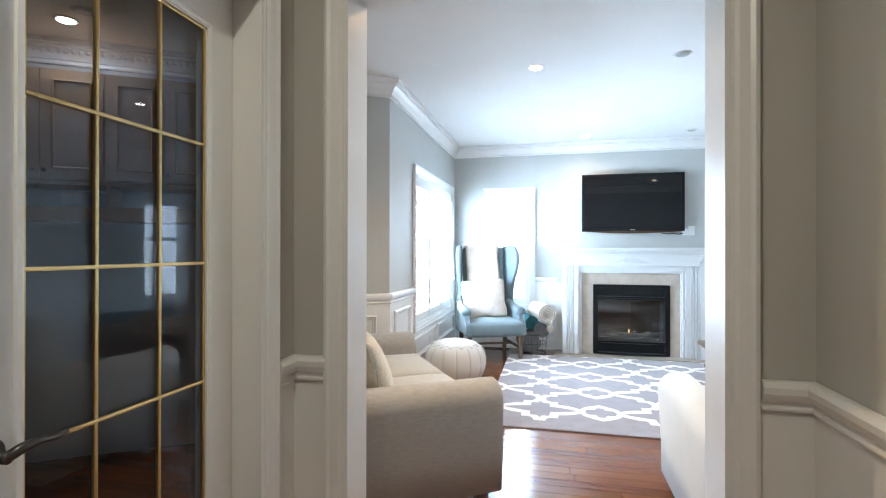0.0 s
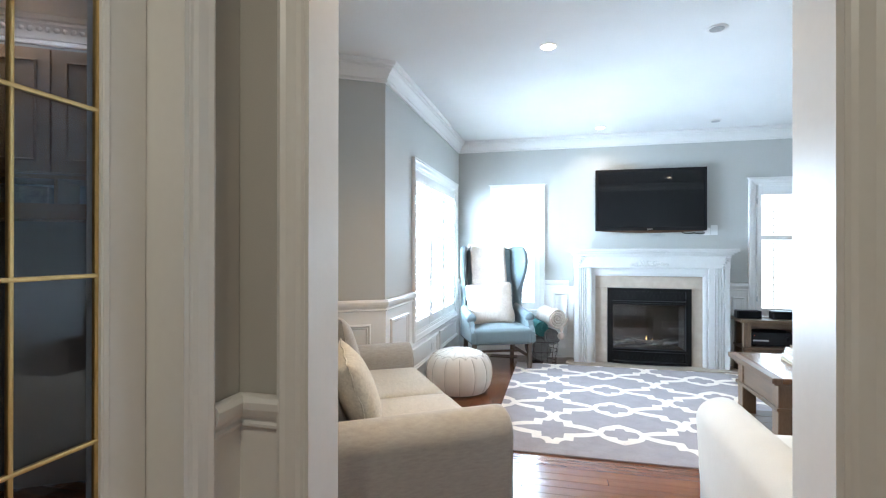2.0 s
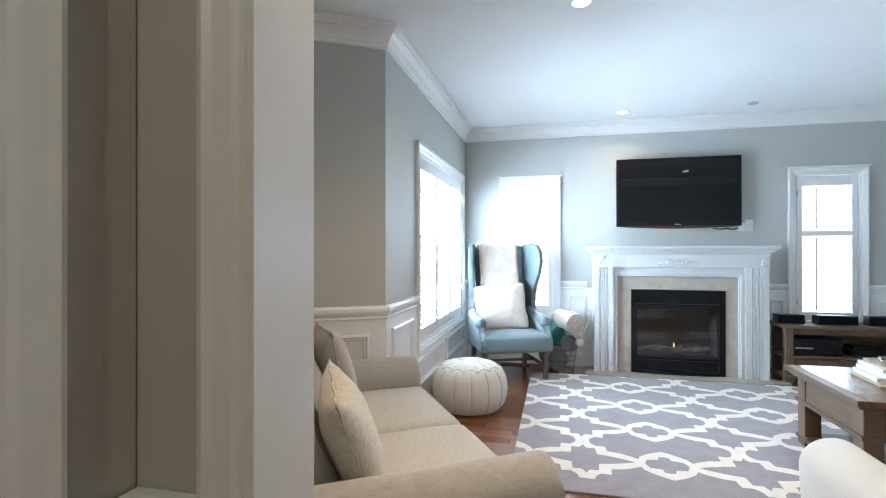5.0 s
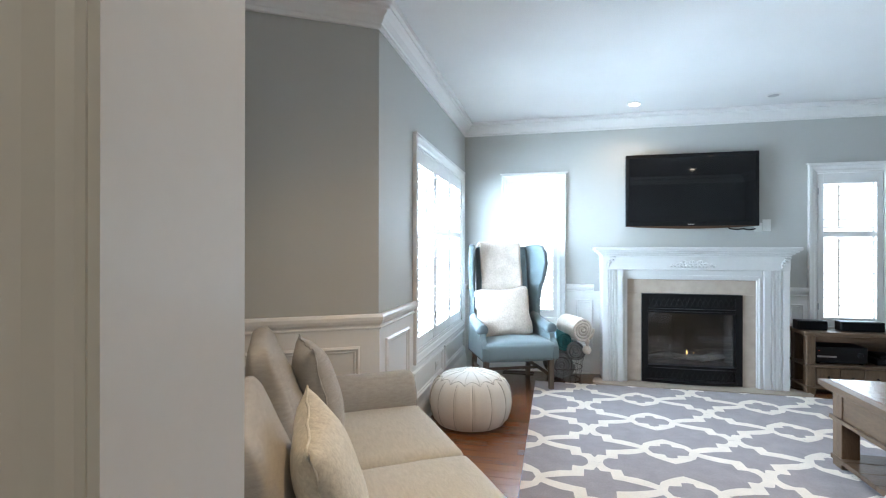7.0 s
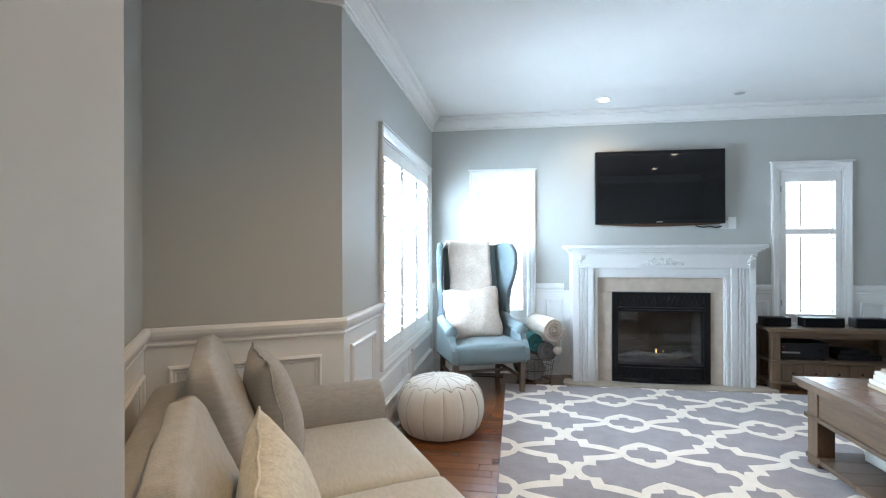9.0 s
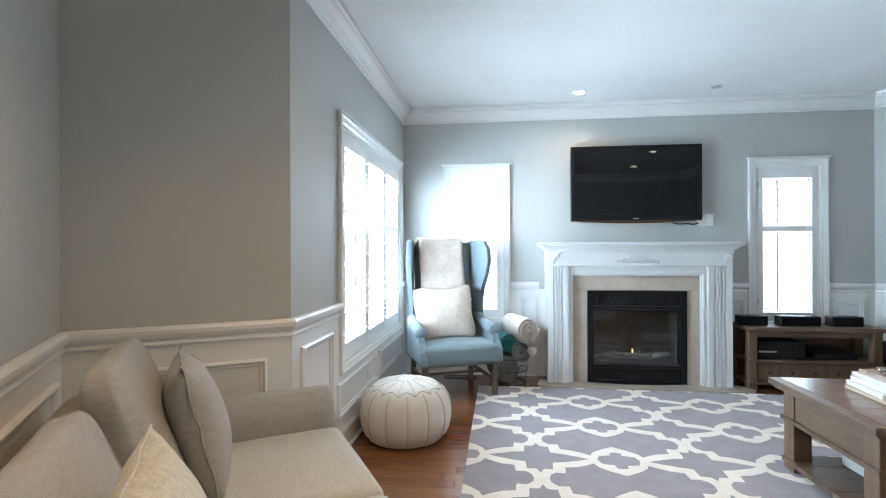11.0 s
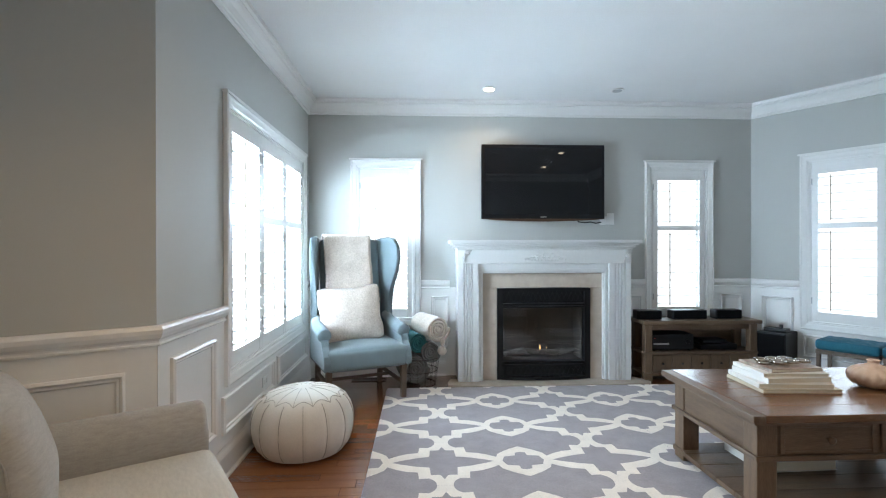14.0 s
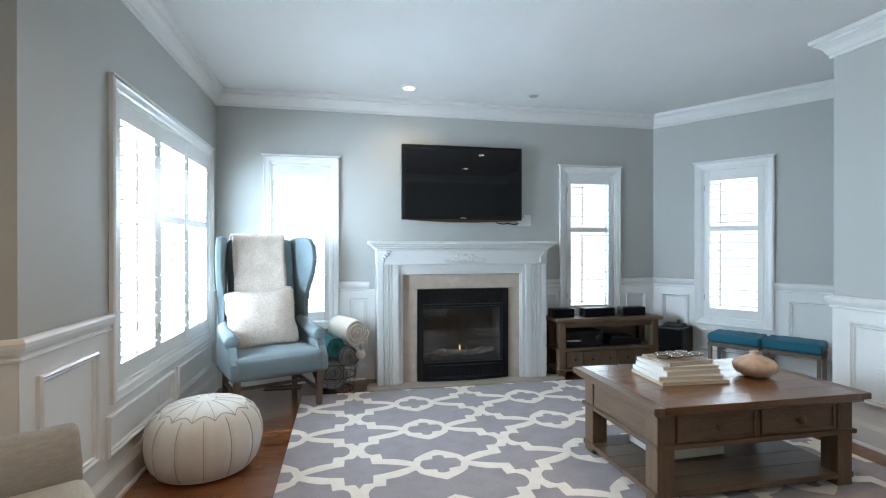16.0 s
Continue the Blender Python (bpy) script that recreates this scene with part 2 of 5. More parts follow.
def tube(bm, pts, r, seg=8, closed=False):
    pts = [Vector(p) for p in pts]
    rings = []
    for i, p in enumerate(pts):
        if closed:
            d = pts[(i + 1) % len(pts)] - pts[i - 1]
        else:
            d = pts[min(i + 1, len(pts) - 1)] - pts[max(i - 1, 0)]
        q = d.to_track_quat("Z", "Y")
        rad = r[i] if isinstance(r, (list, tuple)) else r
        rings.append([bm.verts.new(p + q @ Vector((rad * math.cos(2 * math.pi * k / seg), rad * math.sin(2 * math.pi * k / seg), 0))) for k in range(seg)])
    last = len(rings) if closed else len(rings) - 1
    for i in range(last):
        a, b = rings[i], rings[(i + 1) % len(rings)]
        for k in range(seg):
            bm.faces.new((a[k], a[(k + 1) % seg], b[(k + 1) % seg], b[k]))
    if not closed:
        bm.faces.new(rings[0][::-1])
        bm.faces.new(rings[-1])
    return bm


def lathe(bm, prof, seg=32, centre=(0, 0), wave=None):
    rings = []
    for r, z in prof:
        ring = []
        for k in range(seg):
            a = 2 * math.pi * k / seg
            rr = r * (wave(a, r, z) if wave else 1)
            ring.append(bm.verts.new((centre[0] + rr * math.cos(a), centre[1] + rr * math.sin(a), z)))
        rings.append(ring)
    for a, b in zip(rings, rings[1:]):
        for k in range(seg):
            bm.faces.new((a[k], a[(k + 1) % seg], b[(k + 1) % seg], b[k]))
    bm.faces.new(rings[0][::-1])
    bm.faces.new(rings[-1])
    return bm


def prism(bm, outline, y0, y1, bevel=0.0):
    """An outline in x and z, pulled from y0 to y1."""
    a = [bm.verts.new((x, y0, z)) for x, z in outline]
    b = [bm.verts.new((x, y1, z)) for x, z in outline]
    k = len(a)
    fs = [bm.faces.new(a[::-1]), bm.faces.new(b)]
    fs += [bm.faces.new((a[i], a[(i + 1) % k], b[(i + 1) % k], b[i])) for i in range(k)]
    if bevel:
        bmesh.ops.bevel(bm, geom=list(fs[0].edges) + list(fs[1].edges), offset=bevel, segments=3, affect="EDGES", profile=0.6)
    return bm


class Face:
    """One wall face: u runs from a to b, d stands out into the room on the right-hand side."""

    def __init__(self, a, b):
        self.a, self.b = Vector((*a, 0)), Vector((*b, 0))
        self.ux = (self.b - self.a).normalized()
        self.n = Vector((self.ux.y, -self.ux.x, 0))
        self.length = (self.b - self.a).length

    def m(self, u=0, d=0, z=0):
        """A pose whose x runs along the wall, whose -y stands out of it and whose z is up."""
        o = self.a + self.ux * u + self.n * d
        return Matrix(((self.ux.x, -self.n.x, 0, o.x), (self.ux.y, -self.n.y, 0, o.y), (0, 0, 1, z), (0, 0, 0, 1)))


def slab(bm, u0, u1, z0, z1, d0, d1, holes=()):
    """A wall's body in its Face's own space (y = -d), with holes (u0, u1, z0, z1) right through it."""
    cuts = sorted({u0, u1, *[h[0] for h in holes], *[h[1] for h in holes]})
    for a, b in zip(cuts, cuts[1:]):
        inside = sorted([h for h in holes if h[0] <= a + 1e-6 and h[1] >= b - 1e-6], key=lambda h: h[2])
        z = z0
        for h in inside:
            if h[2] > z + 1e-6:
                box(bm, a, b, -d1, -d0, z, min(h[2], z1))
            z = max(z, h[3])
        if z < z1 - 1e-6:
            box(bm, a, b, -d1, -d0, z, z1)
    return bm


def ring(bm, u0, u1, z0, z1, prof, base=0.0):
    """A mitred frame moulding on a Face (y = -d): prof lists (inset, depth)."""
    loops = []
    for i, d in prof:
        loops.append([bm.verts.new((u, -(base + d), z)) for u, z in ((u0 + i, z0 + i), (u1 - i, z0 + i), (u1 - i, z1 - i), (u0 + i, z1 - i))])
    for a, b in zip(loops, loops[1:] + loops[:1]):
        for k in range(4):
            bm.faces.new((a[k], a[(k + 1) % 4], b[(k + 1) % 4], b[k]))
    return bm


def sweep(bm, pts, prof):
    """A moulding along a wall line with the room on its right; prof lists (out, z), closed at the back."""
    pts = [Vector((*p, 0)) for p in pts]
    dirs = [(b - a).normalized() for a, b in zip(pts, pts[1:])]
    ns = [Vector((d.y, -d.x, 0)) for d in dirs]
    rows = []
    for i, p in enumerate(pts):
        if i == 0:
            o = ns[0]
        elif i == len(pts) - 1:
            o = ns[-1]
        else:
            o = (ns[i - 1] + ns[i]) / (1 + ns[i - 1].dot(ns[i]))
        rows.append([bm.verts.new((p.x + o.x * d, p.y + o.y * d, z)) for d, z in prof])
    k = len(prof)
    for a, b in zip(rows, rows[1:]):
        for j in range(k):
            bm.faces.new((a[j], a[(j + 1) % k], b[(j + 1) % k], b[j]))
    bm.faces.new(rows[0])
    bm.faces.new(rows[-1][::-1])
    return bm


CASING = [(0, 0), (0, 0.022), (0.012, 0.028), (0.024, 0.022), (0.05, 0.018), (0.06, 0.012), (0.07, 0.012), (0.07, 0)]
PANEL = [(0, 0), (0, 0.014), (0.010, 0.022), (0.017, 0.017), (0.021, 0.009), (0.029, 0.011), (0.036, 0.004), (0.036, 0)]
CROWN = [(0, 2.56), (0.014, 2.56), (0.018, 2.566), (0.018, 2.584), (0.025, 2.588), (0.030, 2.600), (0.042, 2.625), (0.064, 2.648), (0.078, 2.653), (0.080, 2.666), (0.096, 2.671), (0.102, 2.698), (0, 2.698)]
RAIL = [(0.005, 0.858), (0.014, 0.858), (0.019, 0.863), (0.019, 0.869), (0.012, 0.874), (0.012, 0.880), (0.017, 0.887), (0.026, 0.893), (0.034, 0.91), (0.036, 0.928), (0.030, 0.94), (0.022, 0.944), (0.005, 0.944)]
BASE = [(0.005, 0.0), (0.020, 0.0), (0.020, 0.12), (0.016, 0.135), (0.010, 0.15), (0.008, 0.165), (0.005, 0.165)]
SHOE = [(0.0205, 0.0), (0.034, 0.0), (0.032, 0.012), (0.0205, 0.02)]

# ---- the rooms ----
HIGH = 2.70
TILT_E = 33.0
EX, EY = 3.13, 6.53
ELEN = 2.3
ED = (EX + ELEN * math.sin(radians(TILT_E)), EY - ELEN * math.cos(radians(TILT_E)))
PIER = (3.10, 4.52)

F_ALCOVE = Face((-0.987, 1.66), (-2.084, 3.346))
F_JOG = Face((-2.084, 3.346), (-1.32, 3.81))
F_WEST = Face((-1.32, 3.81), (-1.32, 6.53))
F_NORTH = Face((-1.32, 6.53), (EX, 6.53))
F_EAST = Face((EX, EY), ED)
F_PIER = Face((ED[0], PIER[1]), PIER)
F_EAST2 = Face(PIER, (3.10, 1.66))
F_SOUTH = Face((3.10, 1.66), (-0.987, 1.66))

LEAF_Z = 2.12


def u_of(face, x, y):
    return (Vector((x, y, 0)) - face.a).dot(face.ux)


WIN_W = (u_of(F_WEST, -1.32, 4.555), u_of(F_WEST, -1.32, 6.28), 0.56, 2.055)
WIN_NW = (u_of(F_NORTH, -0.839, 6.53), u_of(F_NORTH, -0.295, 6.53), 0.56, 2.055)
WIN_NE = (u_of(F_NORTH, 2.094, 6.53), u_of(F_NORTH, 2.658, 6.53), 0.56, 2.055)
WIN_E = (0.497, 1.045, 0.56, 2.055)
DOOR_S = (3.10 - 0.484, 3.10 + 0.675, -0.01, 2.2)


def wall(name, face, holes=(), ext0=0.0, ext1=0.0, trim0=0.0, material=M_WALL, high=HIGH, thick=0.15, label="", lining=True):
    bm = slab(bmesh.new(), -ext0 + trim0, face.length + ext1, 0, high, -thick, 0, holes)
    ob = part(name, bm, material)
    ob.matrix_basis = face.m()
    tagged(ob, label or "grey painted plaster wall with white wainscot", "wall", kind="structure")
    if lining:
        cut = [(h[0] - 0.002, h[1] + 0.002, h[2] - 0.002, h[3]) for h in holes]
        part("wainscot_board", slab(bmesh.new(), trim0, face.length, 0.0, 0.87, 0.0, 0.005, cut), M_TRIM, ob, "white painted wainscot board")
    return ob


NX0 = 1.32
W_ALCOVE = wall("wall_alcove", F_ALCOVE, ext1=0.15, thick=0.12)
W_JOG = wall("wall_jog", F_JOG)
W_WEST = wall("wall_west", F_WEST, [WIN_W], ext1=0.15)
FIRE_HOLE = (NX0 + 0.50, NX0 + 1.36, 0.03, 0.87)
W_NORTH = wall("wall_north", F_NORTH, [WIN_NW, WIN_NE, FIRE_HOLE], ext1=0.04)
W_EAST = wall("wall_east_bay", F_EAST, [WIN_E], ext1=0.2)
W_PIER = wall("wall_pier", F_PIER, ext1=-0.004)
W_EAST2 = wall("wall_east", F_EAST2, ext1=0.15, trim0=0.002)
W_SOUTH = wall("wall_south", F_SOUTH, [DOOR_S], thick=0.128)

# the hall, south of the opening
F_HALL_N = Face((-0.87, 1.51), (0.70, 1.51))
F_HALL_W = Face((-0.87, -1.8), (-0.87, 1.51))
F_HALL_E = Face((0.70, 1.51), (0.70, -1.8))
F_HALL_S = Face((0.70, -1.8), (-0.87, -1.8))
DOOR_F = (1.8 + 0.56, 1.8 + 1.311, -0.01, 2.08)
DOOR_H = (-0.675 + 0.87, 0.484 + 0.87, -0.01, 2.2)
HALL_LABEL = "beige painted hall wall with white wainscot"
wall("wall_hall_west", F_HALL_W, [DOOR_F], ext0=0.0, ext1=-0.004, thick=0.12, material=M_HALL, label=HALL_LABEL)
wall("wall_hall_east", F_HALL_E, thick=0.15, material=M_HALL, label=HALL_LABEL)
wall("wall_hall_south", F_HALL_S, ext0=0.15, ext1=0.12, material=M_HALL, label=HALL_LABEL)
hn = wall("wall_hall_north", F_HALL_N, [DOOR_H], material=M_HALL, label=HALL_LABEL, thick=0.02, ext0=0.15, ext1=0.15)

# floors and ceilings
tagged(part("floor_base", boxed(-4.2, 5.0, -2.2, 7.0, -0.2, -0.021), M_GAP), "dark subfloor under the boards", "floor", kind="structure")


def roof(name, x0, x1, y0, y1, z, mt, label):
    return tagged(part(name, boxed(x0, x1, y0, y1, z, z + 0.12), mt), label, "ceiling", kind="structure")


roof("ceiling", -4.6, 5.0, 1.53, 6.9, HIGH, M_CEIL, "white painted ceiling with a fine stipple")
roof("ceiling_hall", -1.0, 1.0, -2.1, 1.53, HIGH + 0.004, M_CEIL, "white painted hall ceiling")

# crown, chair rail and baseboard
LINE = [(-0.737, 1.66), (-0.987, 1.66), (-2.084, 3.346), (-1.32, 3.81), (-1.32, 6.53), (EX, EY), ED]
LINE2 = [(ED[0], PIER[1]), PIER, (3.10, 1.66), (0.56, 1.66)]
FULL = [(3.1, 1.66), (-0.987, 1.66)] + LINE[2:]


def strip(name, runs, prof, label, category, material=M_TRIM):
    ob = thing(name, Matrix(), label, category, kind="structure")
    for r in runs:
        part("moulding", sweep(bmesh.new(), r, prof), material, ob)
    return ob


strip("crown_moulding", [FULL, LINE2[:3]], CROWN, "white painted stepped crown moulding", "moulding")
strip("baseboard", [LINE[:5] + [(0.02, 6.53)], [(1.80, 6.53), (EX, EY), ED], LINE2], BASE, "white painted baseboard", "baseboard")
strip("shoe_moulding", [LINE[:5] + [(0.02, 6.53)], [(1.80, 6.53), (EX, EY), ED], LINE2], SHOE, "white quarter-round at the floor", "moulding")


def on(face, u):
    p = face.a + face.ux * u
    return (p.x, p.y)


C = 0.072
strip("chair_rail", [LINE[:4] + [on(F_WEST, WIN_W[0] - C)],
                     [on(F_WEST, WIN_W[1] + C), (-1.32, 6.53), on(F_NORTH, WIN_NW[0] - C)],
                     [on(F_NORTH, WIN_NW[1] + C), (0.06, 6.53)],
                     [(1.78, 6.53), on(F_NORTH, WIN_NE[0] - C)],
                     [on(F_NORTH, WIN_NE[1] + C), (EX, EY), on(F_EAST, WIN_E[0] - C)],
                     [on(F_EAST, WIN_E[1] + C), ED], LINE2], RAIL, "white painted chair rail", "moulding")
HALL_RUNS = [[on(F_HALL_W, DOOR_F[1] + C), (-0.87, 1.51), (-0.737, 1.51)], [(0.56, 1.51), (0.70, 1.51), (0.70, -1.8), (-0.87, -1.8), on(F_HALL_W, DOOR_F[0] - C)]]
strip("chair_rail_hall", HALL_RUNS, RAIL, "white painted chair rail in the hall", "moulding")
strip("baseboard_hall", HALL_RUNS, BASE, "white painted hall baseboard", "baseboard")


def panels(owner, face, spans):
    for u0, u1, z0, z1 in spans:
        bm = ring(bmesh.new(), u0, u1, z0, z1, PANEL, 0.0052)
        part("panel_moulding", bm, M_TRIM, owner)


def W(y):
    return y - 3.81


def NX(x):
    return x + 1.32


panels(W_JOG, F_JOG, [(0.10, 0.785, 0.27, 0.765)])
panels(W_ALCOVE, F_ALCOVE, [(0.15, 0.95, 0.27, 0.765), (1.08, 1.90, 0.27, 0.765)])
panels(W_WEST, F_WEST, [(W(3.905), W(4.35), 0.27, 0.785), (W(4.44), W(5.37), 0.235, 0.445), (W(5.45), W(6.40), 0.235, 0.445)])
panels(W_NORTH, F_NORTH, [(NX(-1.22), NX(-0.97), 0.27, 0.785), (NX(-0.125), NX(0.045), 0.27, 0.785), (NX(-0.86), NX(-0.27), 0.235, 0.445), (NX(1.86), NX(1.99), 0.27, 0.785), (NX(2.80), NX(3.03), 0.27, 0.785)])
panels(W_EAST, F_EAST, [(0.10, 0.37, 0.27, 0.785), (0.45, 1.09, 0.235, 0.445), (1.22, 2.2, 0.27, 0.785)])
panels(W_EAST2, F_EAST2, [(0.12, 0.9, 0.27, 0.785), (1.02, 1.8, 0.27, 0.785), (1.92, 2.7, 0.27, 0.785)])

# ---- windows with plantation shutters ----
LOUVER = bmesh.new()
for k in range(8):
    a = 2 * math.pi * k / 8
    LOUVER.verts.new((-0.5, 0.033 * math.cos(a), 0.0062 * math.sin(a)))
    LOUVER.verts.new((0.5, 0.033 * math.cos(a), 0.0062 * math.sin(a)))
LOUVER.verts.ensure_lookup_table()
for k in range(8):
    LOUVER.faces.new([LOUVER.verts[i] for i in (2 * k, 2 * k + 1, (2 * k + 3) % 16, (2 * k + 2) % 16)])
LOUVER.faces.new([LOUVER.verts[2 * k] for k in range(8)][::-1])
LOUVER.faces.new([LOUVER.verts[2 * k + 1] for k in range(8)])
LOUVER_ME = bpy.data.meshes.new("louver")
bmesh.ops.recalc_face_normals(LOUVER, faces=LOUVER.faces)
LOUVER.to_mesh(LOUVER_ME)
LOUVER.free()
LOUVER_ME.materials.append(M_TRIM)


def window(name, face, hole, count, label, tilt, share):
    u0, u1, z0, z1 = hole
    w = thing(name, face.m(), label, "window", kind="structure")
    part("window_frame", ring(bmesh.new(), u0 - 0.07, u1 + 0.07, z0 - 0.07, z1 + 0.07, CASING, 0.003), M_TRIM, w)
    cap = boxed(u0 - 0.085, u1 + 0.085, -0.036, -0.0335, z1 + 0.066, z1 + 0.080)
    box(cap, u0 - 0.085, u1 + 0.085, -0.033, -0.004, z1 + 0.0705, z1 + 0.080)
    part("head_cap", cap, M_TRIM, w)
    # lining of the opening
    t = 0.012
    lin = bmesh.new()
    box(lin, u0, u0 + t, -0.003, 0.149, z0, z1)
    box(lin, u1 - t, u1, -0.003, 0.149, z0, z1)
    box(lin, u0 + t, u1 - t, -0.003, 0.149, z0, z0 + t)
    box(lin, u0 + t, u1 - t, -0.003, 0.149, z1 - t, z1)
    part("window_lining", lin, M_TRIM, w)
    sash = bmesh.new()
    ring(sash, u0 + t, u1 - t, z0 + t, z1 - t, [(0, -0.10), (0, -0.125), (0.035, -0.125), (0.035, -0.10)])
    box(sash, u0 + t, u1 - t, 0.101, 0.124, 1.44, 1.48)
    part("sash", sash, M_TRIM, w)
    pane = part("pane", boxed(u0 + t, u1 - t, 0.110, 0.114, z0 + t, z1 - t), M_GLASS, w)
    pane.visible_shadow = False
    # shutter panels
    a, b = u0 + t + 0.003, u1 - t - 0.003
    pw = (b - a) / count
    for k in range(count):
        p0, p1 = a + k * pw + 0.001, a + (k + 1) * pw - 0.001
        bm = bmesh.new()
        lo, hi, s = z0 + t + 0.004, z1 - t - 0.004, 0.05
        box(bm, p0, p0 + s, -0.002, 0.026, lo, hi, 0.002, 1)
        box(bm, p1 - s, p1, -0.002, 0.026, lo, hi, 0.002, 1)
        for r0, r1 in ((lo, lo + 0.085), (1.432, 1.482), (hi - 0.10, hi)):
            box(bm, p0 + s, p1 - s, 0.0, 0.024, r0, r1)
        sh = part("shutter_panel", bm, M_TRIM, w, "white plantation shutter panel")
        for r0, r1 in ((lo + 0.085, 1.432), (1.482, hi - 0.10)):
            num = max(1, round((r1 - r0) / 0.078))
            for j in range(num):
                lv = new("louver", LOUVER_ME)
                lv.parent = sh
                lv.matrix_basis = Matrix.Translation(((p0 + p1) / 2, 0.012, r0 + (j + 0.5) * (r1 - r0) / num)) @ Matrix.Rotation(radians(tilt), 4, "X") @ Matrix.Diagonal((p1 - p0 - 2 * s - 0.003, 1, 1, 1))
            rod = boxed(p0 + 0.30 * (p1 - p0) - 0.004, p0 + 0.30 * (p1 - p0) + 0.004, -0.036, -0.029, r0 + 0.02, r1 - 0.02)
            part("tilt_rod", rod, M_STITCH, sh, "thin tan tilt rod")
        hinge = bmesh.new()
        for hz in (lo + 0.16, hi - 0.2):
            box(hinge, p0 - 0.001, p0 + 0.008, -0.007, -0.0022, hz, hz + 0.06)
        part("hinge", hinge, M_DIM, sh)
    wide, tall = u1 - u0 + 0.40, z1 - z0 + 0.36
    lamp_m = face.m((u0 + u1) / 2, -0.21, (z0 + z1) / 2) @ Matrix.Rotation(radians(-94), 4, "X")
    area_lamp(name + "_daylight", lamp_m, wide, tall, share * WATTS * wide * tall, DAY, spread=180)
    bd = part("backdrop", boxed(u0 - 0.5, u1 + (1.4 if count > 1 else 0.5), 0.40, 0.41, z0 - 0.6, z1 + 0.6), M_OUT)
    bd.matrix_basis = face.m()
    tagged(bd, "blown-out bright daylight outside the window", "backdrop", kind="structure")
    return w


WLABEL = "white-framed window with open white plantation shutters"
window("window_1", F_WEST, WIN_W, 3, "wide " + WLABEL, 0, 1.6)
window("window_2", F_NORTH, WIN_NW, 1, "narrow " + WLABEL, 0, 1.45)
window("window_3", F_NORTH, WIN_NE, 1, "narrow " + WLABEL, 0, 0.22)
window("window_4", F_EAST, WIN_E, 1, "narrow " + WLABEL, 0, 0.14)

# ---- cased opening and French door ----
op = thing("door_1", Matrix(), "white painted cased opening without a door", "doorway", kind="structure")
part("jamb", boxed(-0.677, -0.664, 1.4945, 1.662, 0, 2.2), M_TRIM, op)
part("jamb", boxed(0.470, 0.484, 1.4945, 1.676, 0, 2.2), M_TRIM, op)
part("head_jamb", boxed(-0.66, 0.470, 1.4945, 1.676, 2.185, 2.2), M_TRIM, op)
for face, hole in ((F_HALL_N, DOOR_H), (F_SOUTH, DOOR_S)):
    part("casing", ring(bmesh.new(), hole[0] - 0.07, hole[1] + 0.07, -0.15, hole[3] + 0.07, [(i, d + 0.0) for i, d in CASING], 0.0055), M_TRIM, op, at=face.m())

fd = thing("door_2", F_HALL_W.m(), "white French door, closed, with gold-barred glass panes", "door", kind="structure")
d0, d1 = DOOR_F[0], DOOR_F[1]
part("casing", ring(bmesh.new(), d0 - 0.07, d1 + 0.07, -0.15, DOOR_F[3] + 0.07, CASING, 0.0055), M_TRIM, fd)
jm = bmesh.new()
box(jm, d1 - 0.014, d1, -0.0155, 0.119, 0, DOOR_F[3])
box(jm, d0, d0 + 0.014, -0.0155, 0.119, 0, DOOR_F[3])
box(jm, d0 + 0.014, d1 - 0.014, -0.0155, 0.119, DOOR_F[3] - 0.014, DOOR_F[3])
part("jamb", jm, M_TRIM, fd)
g0, g1, gz0, gz1 = 1.8 + 0.70, 1.8 + 1.187, 0.25, 1.93
leaf = bmesh.new()
slab(leaf, d0 + 0.017, d1 - 0.017, 0.008, DOOR_F[3] - 0.017, -0.122, -0.084, [(g0, g1, gz0, gz1)])
leaf_ob = part("door_leaf", leaf, M_TRIM, fd)
part("glazing_bead", ring(bmesh.new(), g0 - 0.018, g1 + 0.018, gz0 - 0.018, gz1 + 0.018, [(0, -0.0838), (0.004, -0.080), (0.014, -0.082), (0.019, -0.09), (0.019, -0.0838)]), M_TRIM, leaf_ob)
gp = part("pane", boxed(g0, g1, 0.100, 0.105, gz0, gz1), M_DOORGLASS, leaf_ob)
for uu in (1.8 + 0.853, 1.8 + 1.026, g0 + 0.004, g1 - 0.004):
    part("glazing_bar", boxed(uu - 0.005, uu + 0.005, 0.090, 0.099, gz0, gz1, 0.003, 2), M_GOLD, leaf_ob, "gold glazing bar")
for zz in (gz0 + 0.004, 0.597, 0.93, 1.263, 1.596, gz1 - 0.004):
    part("glazing_bar", boxed(g0, g1, 0.0885, 0.0985, zz - 0.0045, zz + 0.0045, 0.003, 2), M_GOLD, leaf_ob, "gold glazing bar")
hd = bmesh.new()
lathe(hd, [(0.026, 0), (0.028, 0.004), (0.024, 0.010), (0.011, 0.014), (0.011, 0.05), (0.009, 0.052)], 20)
hd.transform(Matrix.Translation((1.8 + 0.640, 0.084, 0.945)) @ Matrix.Rotation(radians(90), 4, "X"))
tube(hd, [(1.8 + 0.640, 0.038, 0.945), (1.8 + 0.66, 0.034, 0.953), (1.8 + 0.69, 0.034, 0.957), (1.8 + 0.72, 0.035, 0.951), (1.8 + 0.745, 0.037, 0.953)], [0.010, 0.010, 0.008, 0.007, 0.005], 10)
part("door_handle", hd, M_PEWTER, fd, "dark pewter lever handle", smooth=True)

